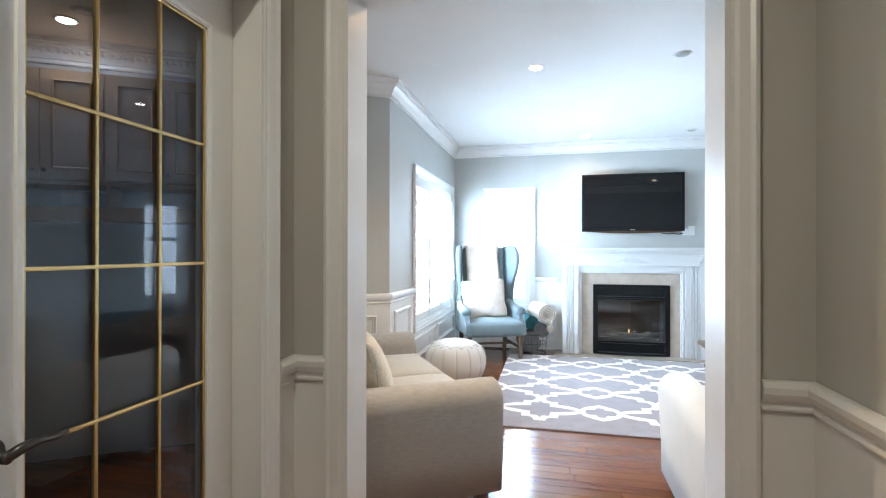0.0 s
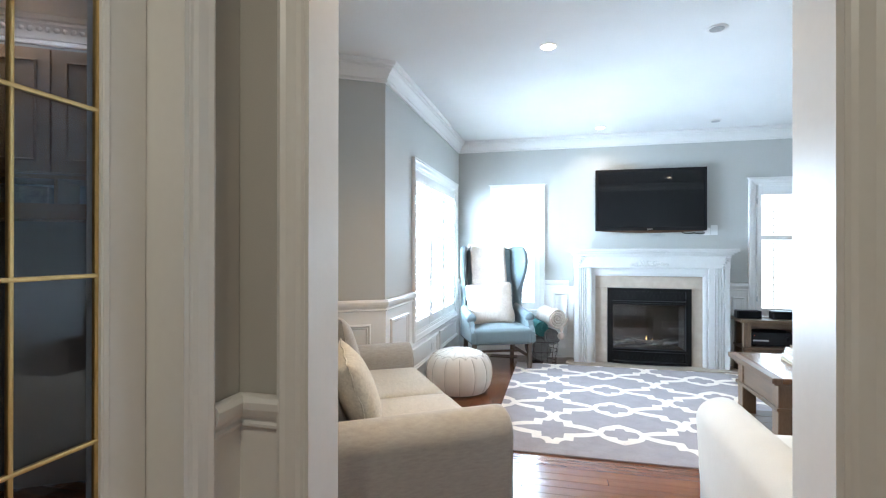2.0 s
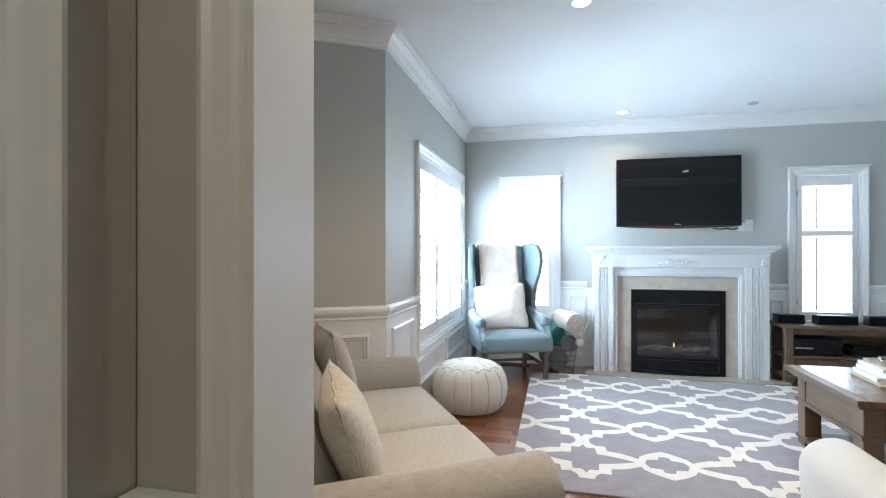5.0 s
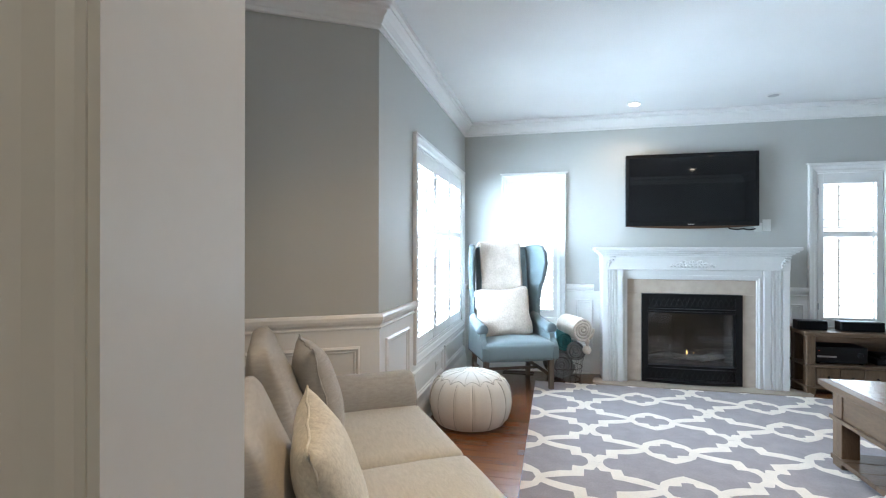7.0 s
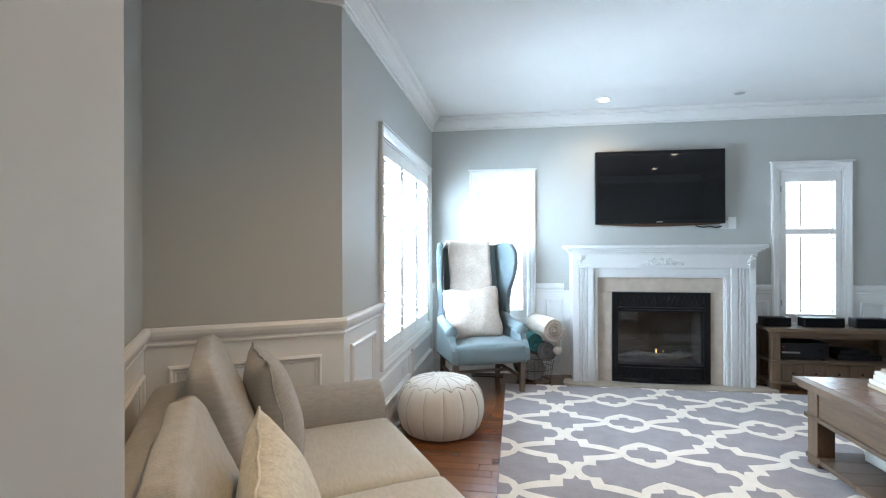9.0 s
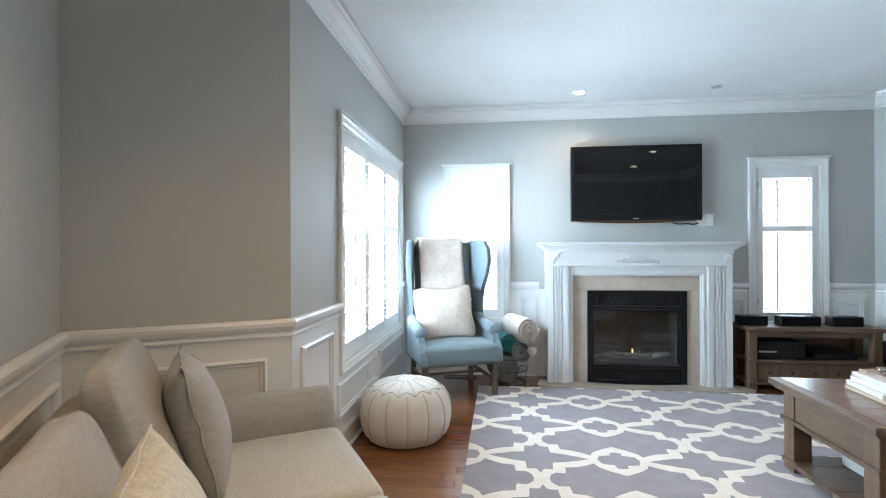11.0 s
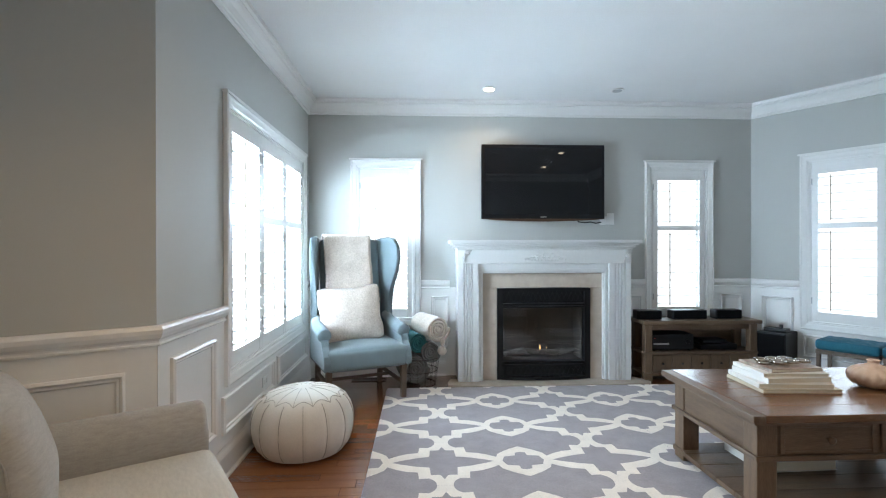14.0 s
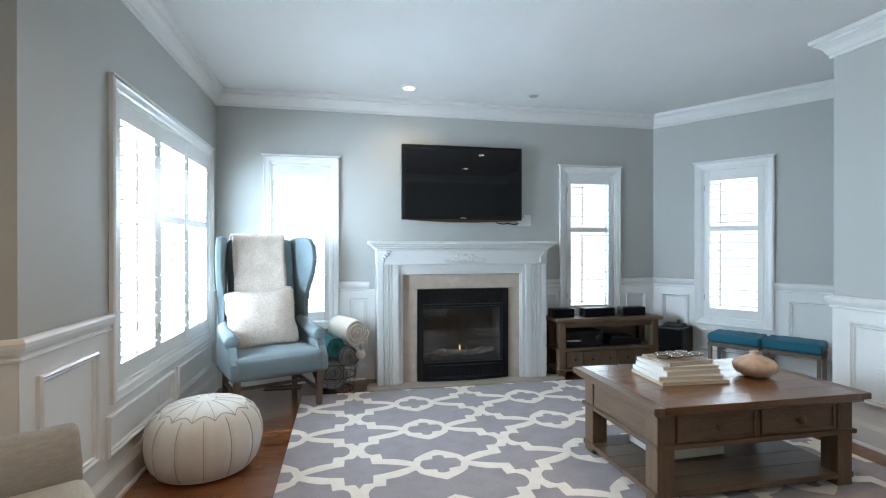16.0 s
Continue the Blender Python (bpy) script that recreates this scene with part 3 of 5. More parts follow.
# ---- the study behind the French door ----
SL = "dim study wall in beige paint"
F_STUDY = Face((-4.40, 1.53), (-2.02, 3.015))
st = part("wall_study_north", slab(bmesh.new(), -0.2, F_STUDY.length + 0.1, 0, HIGH, -0.02, 0), M_HALL, at=F_STUDY.m())
tagged(st, SL, "wall", kind="structure")
tagged(part("wall_study_west", boxed(-4.42, -4.402, -1.8, 1.60, 0, HIGH), M_HALL), SL, "wall", kind="structure")
tagged(part("wall_study_south", boxed(-4.4, -0.99, -1.83, -1.81, 0, HIGH), M_HALL), SL, "wall", kind="structure")
roof("ceiling_study", -4.401, -1.002, -1.80, 1.505, HIGH - 0.11, M_CEIL, "white painted study ceiling")
strip("crown_moulding_study", [[(-4.4, -1.8), (-4.4, 1.53), (-2.02, 3.015)]], [(d, z - 0.11) for d, z in CROWN], "white ornate crown moulding in the study", "moulding")
sc = bmesh.new()
sc.faces.new([sc.verts.new((x, y, HIGH - 0.11)) for x, y in ((-4.401, 1.5051), (-4.401, 1.53), (-2.02, 3.015), (-1.10, 1.62), (-1.002, 1.5051))])
ex = bmesh.ops.extrude_face_region(sc, geom=sc.faces[:])
bmesh.ops.translate(sc, verts=[v for v in ex["geom"] if isinstance(v, bmesh.types.BMVert)], vec=(0, 0, 0.10))
tagged(part("ceiling_study_bay", sc, M_CEIL), "white painted study ceiling", "ceiling", kind="structure")
beads = bmesh.new()
for i in range(70):
    p = F_STUDY.a + F_STUDY.ux * (F_STUDY.length * (i + 0.5) / 70) + F_STUDY.n * 0.05
    bmesh.ops.create_icosphere(beads, subdivisions=1, radius=1, matrix=Matrix.Translation((p.x, p.y, 2.525)) @ Matrix.Rotation(i * 1.3, 4, "Y") @ Matrix.Diagonal((0.016, 0.013, 0.022, 1)))
bd_ob = part("carved_band", beads, M_TRIM, bpy.data.objects["crown_moulding_study"], "carved leaf band", smooth=True)

# ---- recessed lamps ----


def downlight(name, x, y, z, lit, watts, label, tone=WARM, spread=180):
    t = thing(name, Matrix.Translation((x, y, z)), label, "ceiling light", "recessed ceiling lights")
    bm = lathe(bmesh.new(), [(0.062, 0.0), (0.062, -0.004), (0.056, -0.007), (0.047, -0.006), (0.045, 0.0)], 28)
    part("trim_ring", bm, M_TRIM, t, smooth=True)
    bm = lathe(bmesh.new(), [(0.044, -0.0065), (0.040, -0.010), (0.01, -0.012)], 24)
    part("lens", bm, M_LAMP if lit else M_DIM, t)
    if watts:
        area_lamp(name + "_glow", Matrix.Translation((x, y, z - 0.03)), 0.07, 0.07, watts, tone, "DISK", spread)
    return t


downlight("ceiling_light", -0.128, 3.757, HIGH, True, 6.5, "lit recessed ceiling spot in a white ring", spread=140)
downlight("ceiling_light", 0.90, 3.725, HIGH, False, 0, "dim recessed ceiling spot in a white ring")
downlight("ceiling_light", 0.395, 6.12, HIGH, True, 4, "lit recessed ceiling spot in a white ring", spread=130)
downlight("ceiling_light", 1.572, 6.11, HIGH, False, 0, "dim recessed ceiling spot in a white ring")
downlight("ceiling_light", -0.44, 2.46, HIGH, True, 14, "lit recessed ceiling spot in a white ring", (1.0, 0.69, 0.38), 125)
downlight("ceiling_light", 1.90, 3.86, HIGH, True, 4.0, "lit recessed ceiling spot in a white ring", spread=80)
downlight("ceiling_light", 1.97, 2.56, HIGH, True, 3.2, "lit recessed ceiling spot in a white ring", spread=120)
# unseen spot, added to light the hall's walls and casing
downlight("ceiling_light", -0.36, 0.05, HIGH + 0.004, True, 12, "added hall ceiling spot, out of view", HALL_WARM)
downlight("ceiling_light", -2.66, 2.17, HIGH - 0.11, True, 2.8, "lit recessed study ceiling spot", (0.82, 0.92, 1.0))
downlight("ceiling_light", -2.47, 2.115, HIGH - 0.11, False, 0, "unlit recessed study ceiling spot")
# added out of view as extra light for the study
downlight("ceiling_light", -2.2, 0.5, HIGH - 0.11, True, 1.0, "lit recessed study ceiling spot", (0.82, 0.92, 1.0))


# ---- study cabinets ----
CB = 0.62
for k in range(4):
    cb = thing("wall_cabinet", F_STUDY.m(0.12 + CB * k, 0.001), "maple wall cabinet with two panelled doors", "cabinet", "study wall cabinets")
    part("body", boxed(0.002, CB - 0.002, -0.30, 0, 1.70, 2.33), M_MAPLE, cb)
    dwid = (CB - 0.014) / 2
    for j in range(2):
        a = 0.006 + j * (dwid + 0.003)
        bm = ring(boxed(a, a + dwid, -0.318, -0.302, 1.705, 2.325), a + 0.055, a + dwid - 0.055, 1.76, 2.27, [(0, 0), (0, 0.004), (0.008, 0.006), (0.014, 0), (0.012, 0)], 0.3182)
        dr = part("door", bm, M_MAPLE, cb)
        part("knob", lathe(bmesh.new(), [(0.005, 0), (0.006, 0.01), (0.012, 0.016), (0.008, 0.024)], 12), M_PEWTER, dr, at=Matrix.Translation((a + (dwid - 0.025 if j == 0 else 0.025), -0.318, 1.75)) @ Matrix.Rotation(radians(90), 4, "X"))
sh = thing("study_shelf", F_STUDY.m(0.12, 0.001), "maple open shelf unit under the wall cabinets", "shelf")
part("shelf_board", boxed(0, 4 * CB, -0.28, 0, 1.676, 1.698), M_MAPLE, sh)
part("shelf_board", boxed(0, 4 * CB, -0.28, 0, 1.47, 1.55), M_MAPLE, sh)
for k in range(5):
    x = min(CB * k, 4 * CB - 0.018)
    part("divider", boxed(x, x + 0.018, -0.28, -0.001, 1.551, 1.675), M_MAPLE, sh)
for x, w, h, mt, lab in ((0.25, 0.24, 0.03, M_PAPER, "stack of white papers on the study shelf"), (1.62, 0.20, 0.09, M_COVERG, "grey box of papers on the study shelf")):
    pb = thing("paper_stack", F_STUDY.m(0.12 + x, 0.02, 1.5505), lab, "papers")
    part("sheet_block", boxed(0, w, -0.22, -0.02, 0, h, 0.003, 1), mt, pb)

# ---- rug ----
RX0, RX1, RY0, RY1 = -0.53, 2.86, 3.575, 6.075
rug = thing("area_rug", Matrix(), "grey wool rug with an ivory trellis pattern", "rug")
part("rug_body", boxed(RX0, RX1, RY0, RY1, 0.0005, 0.011, 0.004, 2), M_RUG, rug)
RA, RB = 0.944, 0.555
# one quarter of a trellis band: its edge on the star's side, then on the field's side
CELL = [((0, 0.378), (0, 0.5)), ((0.012, 0.33), (0.046, 0.5)), ((0.021, 0.296), (0.050, 0.45)), ((0.035, 0.288), (0.062, 0.405)),
        ((0.078, 0.29), (0.09, 0.36)), ((0.08, 0.24), (0.147, 0.366)), ((0.084, 0.127), (0.152, 0.28)), ((0.12, 0.115), (0.154, 0.232)),
        ((0.163, 0.10), (0.226, 0.209)), ((0.265, 0.04), (0.29, 0.156)), ((0.315, 0.0), (0.337, 0.10)), ((0.345, -0.13), (0.37, 0.0)),
        ((0.355, -0.175), (0.39, -0.10)), ((0.40, -0.245), (0.462, -0.12)), ((0.445, -0.30), (0.467, -0.19)), ((0.5, -0.355), (0.5, -0.205))]
pat = bmesh.new()
for i in range(-1, 5):
    for j in range(-2, 4):
        cx, cy = -0.10 + RA * i, 5.125 + RB * j
        for q, (sx, sy) in enumerate(((1, 1), (1, -1), (-1, 1), (-1, -1))):
            rows = [[pat.verts.new((cx + sx * u * RA, cy + sy * v * RB, 0.0125 + 0.0004 * q)) for u, v in pair] for pair in CELL]
            for (p, o), (p2, o2) in zip(rows, rows[1:]):
                pat.faces.new((p, p2, o2, o))
for co, no in (((RX0 + 0.003, 0, 0), (-1, 0, 0)), ((RX1 - 0.003, 0, 0), (1, 0, 0)), ((0, RY0 + 0.003, 0), (0, -1, 0)), ((0, RY1 - 0.003, 0), (0, 1, 0))):
    bmesh.ops.bisect_plane(pat, geom=pat.verts[:] + pat.edges[:] + pat.faces[:], plane_co=co, plane_no=no, clear_outer=True)
part("pattern", pat, M_RUGW, rug, "ivory wool trellis bands")

# ---- sofas ----


def back_cushion(owner, m, hx, cloth, seed):
    """A loose box cushion, thick at its foot and drawn in to a narrow top, with a piped end."""
    hy, hz = 0.115, 0.265

    def drawn(v):
        t = (v.z + hz) / (2 * hz)
        return Vector((v.x * (1 - 0.02 * t), v.y * (1.06 - 0.66 * t), v.z))
    bm = rbox(hx, hy, hz, 0.055, 20, (0.006, 0.05, 0.014), 0.011, seed=seed)
    for v in bm.verts:
        v.co = drawn(v.co)
    bm.transform(m)
    c = part("back_cushion", bm, cloth, owner, smooth=True)
    loop = []
    for i in range(40):
        a = 2 * math.pi * i / 40
        ca, sa = math.cos(a), math.sin(a)
        p = Vector((hx - 0.012, math.copysign(abs(ca) ** 0.4, ca) * (hy - 0.004), math.copysign(abs(sa) ** 0.4, sa) * (hz - 0.004)))
        loop.append(m @ drawn(p))
    part("piping", tube(bmesh.new(), loop, 0.0045, 6, closed=True), cloth, c, smooth=True)


def sofa(m, L, cloth, cloth2, label, seats=2, arm=0.2):
    s = thing("sofa", m, label, "sofa")
    h = L / 2
    part("base", rbox(h - arm + 0.01, 0.44, 0.10, 0.02, 8, m=Matrix.Translation((0, 0.48, 0.205))), cloth, s, smooth=True)
    for sx in (-1, 1):
        bm = bmesh.new()
        # an arm with a softly rolled top, wider above
        prof = []
        for k in range(13):
            a = math.pi * k / 12
            prof.append((0.105 * math.cos(a) * (1.05 if math.cos(a) * sx > 0 else 0.95), 0.545 + 0.10 * math.sin(a)))
        prof = [(0.092, 0.10)] + [(0.094, 0.3)] + prof + [(-0.094, 0.3), (-0.092, 0.10)]
        prism(bm, prof, 0.0, 0.93, 0.022)
        bm.transform(Matrix.Translation((sx * (h - arm / 2), 0, 0)))
        part("arm", bm, cloth, s, smooth=True)
    part("back", rbox(h - arm + 0.06, 0.095, 0.335, 0.06, 10, (0.0, 0.0, 0), 0.004, Matrix.Translation((0, 0.865, 0.42)) @ Matrix.Rotation(radians(-6), 4, "X")), cloth, s, smooth=True)
    w = (L - 2 * arm) / seats
    for k in range(seats):
        x = -h + arm + w * (k + 0.5)
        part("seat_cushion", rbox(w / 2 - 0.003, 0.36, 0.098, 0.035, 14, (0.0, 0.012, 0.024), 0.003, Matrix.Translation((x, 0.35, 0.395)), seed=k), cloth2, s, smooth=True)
        back_cushion(s, Matrix.Translation((x, 0.765 - 0.045 * k, 0.612 + 0.068 * k)) @ Matrix.Rotation(radians(-13), 4, "X"), w / 2 - 0.006, cloth, 3 + k)
    for sx in (-1, 1):
        for y in (0.07, 0.80):
            x = sx * (h - 0.12)
            part("foot", boxed(x - 0.03, x + 0.03, y - 0.03, y + 0.03, 0, 0.105, 0.006), M_LEG, s, "dark wooden foot")
    return s


M_SOFA = pose(-0.70, 3.135, 0, 0, 0, 123.0)
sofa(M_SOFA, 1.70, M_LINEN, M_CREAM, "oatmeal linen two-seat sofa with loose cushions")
M_SOFA2 = Matrix.Translation((1.50, 2.86, 0)) @ Matrix.Rotation(radians(180), 4, "Z")
sofa(M_SOFA2, 1.86, M_IVORY, M_IVORY, "ivory linen sofa facing the fireplace")


def throw_pillow(m, w, h, t, material, label, seed=0.0, n=18, pull=0.06, soft=0.0, shag=0.006):
    p = thing("throw_pillow", m, label, "pillow")
    part("cover", pillow_bm(w, h, t, Matrix.Translation((0, 0, h / 2)), seed, n, pull, soft, shag), material, p, smooth=True)
    if soft:
        return p
    bm = bmesh.new()
    k = 9
    loop = []
    for (ax, az), (bx, bz) in zip(((-1, -1), (1, -1), (1, 1), (-1, 1)), ((1, -1), (1, 1), (-1, 1), (-1, -1))):
        for i in range(k):
            f = i / k
            u, v = ax + (bx - ax) * f, az + (bz - az) * f
            loop.append((u * w / 2 * (1 - pull * (1 - v * v) * u * u), 0.004 * math.sin(9 * (u + v)), h / 2 + v * h / 2 * (1 - pull * (1 - u * u) * v * v)))
    tube(bm, loop, 0.004, 6, closed=True)
    part("piping", bm, material, p, smooth=True)
    return p


throw_pillow(M_SOFA @ pose(0.34, 0.49, 0.49, -14, 2, 3), 0.46, 0.435, 0.175, M_LINEN, "oatmeal linen throw pillow leaning on the sofa back", 1)
throw_pillow(M_SOFA @ pose(-0.45, 0.518, 0.485, -19, -4, -4), 0.46, 0.40, 0.17, M_EMBOSS, "cream linen throw pillow leaning on the sofa back", 2)

# ---- pouf ----
pf = thing("pouf", Matrix.Translation((-0.965, 4.83, 0)), "round white leather pouf with stitched panels", "pouf")
PROF = [(0.05, 0.002), (0.19, 0.004), (0.235, 0.02), (0.268, 0.06), (0.287, 0.12), (0.295, 0.18), (0.292, 0.24), (0.278, 0.295), (0.25, 0.345), (0.20, 0.382), (0.14, 0.402), (0.08, 0.412), (0.02, 0.414)]
PROF = [(r * 1.06, z * 0.95) for r, z in PROF]
GORES = 14


def groove(a, r, z):
    g = abs(math.sin(GORES * a / 2))
    side = min(1, max(0, (0.37 - z) / 0.06)) * min(1, z / 0.05)
    return 1 - 0.022 * side * (1 - g) ** 5


part("leather_body", lathe(bmesh.new(), PROF, 168, wave=groove), M_LEATHER, pf, smooth=True)


def on_pouf(a, t):
    """A point on the pouf: t from 0 (floor) to 1 (crown)."""
    f = t * (len(PROF) - 1)
    i = min(int(f), len(PROF) - 2)
    r = PROF[i][0] + (PROF[i + 1][0] - PROF[i][0]) * (f - i)
    z = PROF[i][1] + (PROF[i + 1][1] - PROF[i][1]) * (f - i)
    return Vector((r * 1.001 * math.cos(a), r * 1.001 * math.sin(a), z + 0.0005))


for k in range(GORES):
    a = 2 * math.pi * k / GORES
    part("seam", tube(bmesh.new(), [on_pouf(a, 0.12 + 0.58 * i / 12) for i in range(13)], 0.0022, 5), M_SEAM, pf)
    half = math.pi / GORES
    part("seam", tube(bmesh.new(), [on_pouf(a + half * s, 0.69 + 0.05 * (1 - abs(s)) + 0.012 * math.sin(math.pi * abs(s))) for s in [x / 6 - 1 for x in range(13)]], 0.0020, 5), M_SEAM, pf)
    part("seam", tube(bmesh.new(), [on_pouf(a + half, 0.70 + 0.26 * i / 6) for i in range(7)], 0.0016, 5), M_SEAM, pf)
part("piping", tube(bmesh.new(), [on_pouf(2 * math.pi * i / 60, 0.17) for i in range(60)], 0.004, 6, closed=True), M_LEATHER, pf, smooth=True)

# ---- wingback chair ----
M_CHAIR = pose(-0.645, 5.665, 0, 0, 0, 23.0)
ch = thing("wingback_chair", M_CHAIR, "duck-egg blue wingback chair on wooden legs", "chair")
part("seat", rbox(0.338, 0.30, 0.085, 0.04, 14, (0.0, 0.01, 0.03), 0.002, Matrix.Translation((0, 0.282, 0.37))), M_BLUE, ch, smooth=True)
part("seat_rail", rbox(0.31, 0.26, 0.05, 0.02, 8, m=Matrix.Translation((0, 0.29, 0.325))), M_BLUE, ch, smooth=True)
part("backrest", rbox(0.27, 0.055, 0.465, 0.045, 14, (0, 0.015, 0.01), 0.003, Matrix.Translation((0, 0.575, 0.875)) @ Matrix.Rotation(radians(-8), 4, "X")), M_BLUE, ch, smooth=True)
WING = [(0.60, 0.42), (0.47, 0.50), (0.46, 0.66), (0.47, 0.80), (0.43, 0.92), (0.36, 1.06), (0.325, 1.20), (0.34, 1.32), (0.40, 1.395), (0.50, 1.41), (0.60, 1.40), (0.68, 1.385), (0.66, 1.10)]
for sx in (-1, 1):
    bm = prism(bmesh.new(), [(y, z if z < 0.7 else 0.7 + (z - 0.7) * 0.93) for y, z in WING], -0.024, 0.024, 0.014)
    bm.transform(Matrix.Translation((sx * 0.305, 0, 0)) @ Matrix.Rotation(radians(90), 4, "Z"))
    bm.transform(Matrix.Translation((sx * 0.305, 0.6, 0)) @ Matrix.Rotation(radians(sx * 17), 4, "Z") @ Matrix.Translation((-sx * 0.305, -0.6, 0)))
    part("wing", bm, M_BLUE, ch, smooth=True)
    arm = bmesh.new()
    tube(arm, [(sx * 0.335, 0.085, 0.560), (sx * 0.335, 0.097, 0.562), (sx * 0.333, 0.22, 0.572), (sx * 0.328, 0.40, 0.60), (sx * 0.318, 0.52, 0.65)], [0.05, 0.056, 0.054, 0.05, 0.04], 18)
    am = part("arm", arm, M_BLUE, ch, smooth=True)
    side = [(-0.018, 0.300), (-0.022, 0.360), (-0.012, 0.415), (0.020, 0.450), (0.060, 0.480), (0.085, 0.520), (0.105, 0.570), (0.30, 0.590), (0.52, 0.650), (0.56, 0.300)]
    pn = prism(bmesh.new(), side, -0.030, 0.030, 0.012)
    pn.transform(Matrix.Translation((sx * 0.335, 0, 0)) @ Matrix.Rotation(radians(90), 4, "Z"))
    part("arm_panel", pn, M_BLUE, am)
    for y, lean in ((0.045, 0.0), (0.56, 0.06)):
        leg = bmesh.new()
        x = sx * (0.312 if y < 0.1 else 0.29)
        prof = [(0.024, 0.31), (0.022, 0.15), (0.019, 0.0)]
        rings = []
        for r, z in prof:
            o = lean * (1 - z / 0.35)
            rings.append([leg.verts.new((x + a * r, y + o + b * r, z)) for a, b in ((-1, -1), (1, -1), (1, 1), (-1, 1))])
        for p, q in zip(rings, rings[1:]):
            for i in range(4):
                leg.faces.new((p[i], p[(i + 1) % 4], q[(i + 1) % 4], q[i]))
        leg.faces.new(rings[0])
        leg.faces.new(rings[-1][::-1])
        part("leg", leg, M_LEG, ch, "grey-brown oak leg")
    part("stretcher", boxed(sx * 0.29 - 0.010, sx * 0.29 + 0.010, 0.065, 0.575, 0.135, 0.165, 0.003), M_LEG, ch, "grey-brown oak stretcher")
part("stretcher", boxed(-0.282, 0.282, 0.31, 0.33, 0.137, 0.163, 0.003), M_LEG, ch, "grey-brown oak stretcher")

nails = bmesh.new()
run = [(-0.335 + 0.67 * i / 30, -0.016, 0.305) for i in range(31)]
for sx in (-1, 1):
    run += [(sx * 0.366, 0.0 + 0.50 * i / 20, 0.312) for i in range(21)]
for p in run:
    bmesh.ops.create_icosphere(nails, subdivisions=1, radius=0.0055, matrix=Matrix.Translation(p))
tagged(part("nailhead_trim", nails, M_PEWTER, ch, smooth=True), "small pewter nailheads", kind="stuff")

th = bmesh.new()
cols, rows = 14, 40
grid = []
for j in range(rows + 1):
    s = j / rows
    for i in range(cols + 1):
        x = -0.245 + 0.42 * i / cols
        front = 0.455
        L = s * 1.12
        if L < front:
            y, z = 0.455 + 0.07 * (L / front), 0.885 + L
        elif L < front + 0.16:
            a = math.pi * (L - front) / 0.16
            y, z = 0.585 - 0.062 * math.cos(a), 1.34 + 0.045 * math.sin(a)
        else:
            y, z = 0.668 - 0.03 * (L - front - 0.16), 1.34 - (L - front - 0.16)
        w = 0.011 * noise.noise(Vector((x * 9, L * 7, 0)))
        grid.append(th.verts.new((x + 0.012 * noise.noise(Vector((L * 4, i * 0.0, 3))), y + w, z + 0.3 * w)))
for j in range(rows):
    for i in range(cols):
        th.faces.new((grid[j * (cols + 1) + i], grid[j * (cols + 1) + i + 1], grid[(j + 1) * (cols + 1) + i + 1], grid[(j + 1) * (cols + 1) + i]))
bmesh.ops.recalc_face_normals(th, faces=th.faces)
bmesh.ops.solidify(th, geom=th.faces[:], thickness=0.016)
tb = part("throw_blanket", th, M_FUR, None, smooth=True)
tb.matrix_basis = M_CHAIR
tagged(tb, "cream faux-fur throw draped over the chair back", "blanket")
throw_pillow(M_CHAIR @ pose(-0.04, 0.30, 0.452, -15, -3.5, -4), 0.57, 0.50, 0.19, M_FUR, "cream faux-fur throw pillow on the wingback chair", 5, 30, 0.09, 0.075, 0.013)

# ---- fireplace ----
FY = 6.20
mp = thing("fireplace_mantel", Matrix(), "white painted wooden mantelpiece with fluted pilasters", "fireplace")


def pilaster(x0, x1):
    """A leg with four flutes sunk into its face."""
    bm = bmesh.new()
    n, w = 4, x1 - x0
    edge = 0.045
    outline = [(x0, 6.529), (x0, FY)]
    step = (w - 2 * edge) / n
    for k in range(n):
        a = x0 + edge + k * step
        for j in range(7):
            t = j / 6
            outline.append((a + 0.005 + (step - 0.010) * t, FY + 0.014 * math.sin(math.pi * t) ** 0.8))
    outline += [(x1, FY), (x1, 6.529)]
    lo = [bm.verts.new((x, y, 0.021)) for x, y in outline]
    hi = [bm.verts.new((x, y, 1.112)) for x, y in outline]
    k = len(outline)
    for i in range(k):
        bm.faces.new((lo[i], lo[(i + 1) % k], hi[(i + 1) % k], hi[i]))
    bm.faces.new(lo[::-1])
    bm.faces.new(hi)
    return bm


part("pilaster", pilaster(0.116, 0.304), M_MANTEL, mp)
part("pilaster", pilaster(1.534, 1.740), M_MANTEL, mp)
part("frieze", boxed(0.112, 1.744, FY - 0.004, 6.528, 1.1125, 1.245, 0.003, 1), M_MANTEL, mp)
inner = bmesh.new()
for i0, i1, d in ((0.0, 0.028, 0.030), (0.028, 0.040, 0.018), (0.040, 0.052, 0.04)):
    h0, h1 = 1.112 - 1.75 * i0, 1.112 - 1.75 * i1
    box(inner, 0.300 + i0, 0.300 + i1, FY + d, 6.30, 0.021, h0)
    box(inner, 1.540 - i1, 1.540 - i0, FY + d, 6.30, 0.021, h0)
    box(inner, 0.300 + i1, 1.540 - i1, FY + d, 6.30, h1, h0)
part("inner_moulding", inner, M_MANTEL, mp)
shelf = bmesh.new()
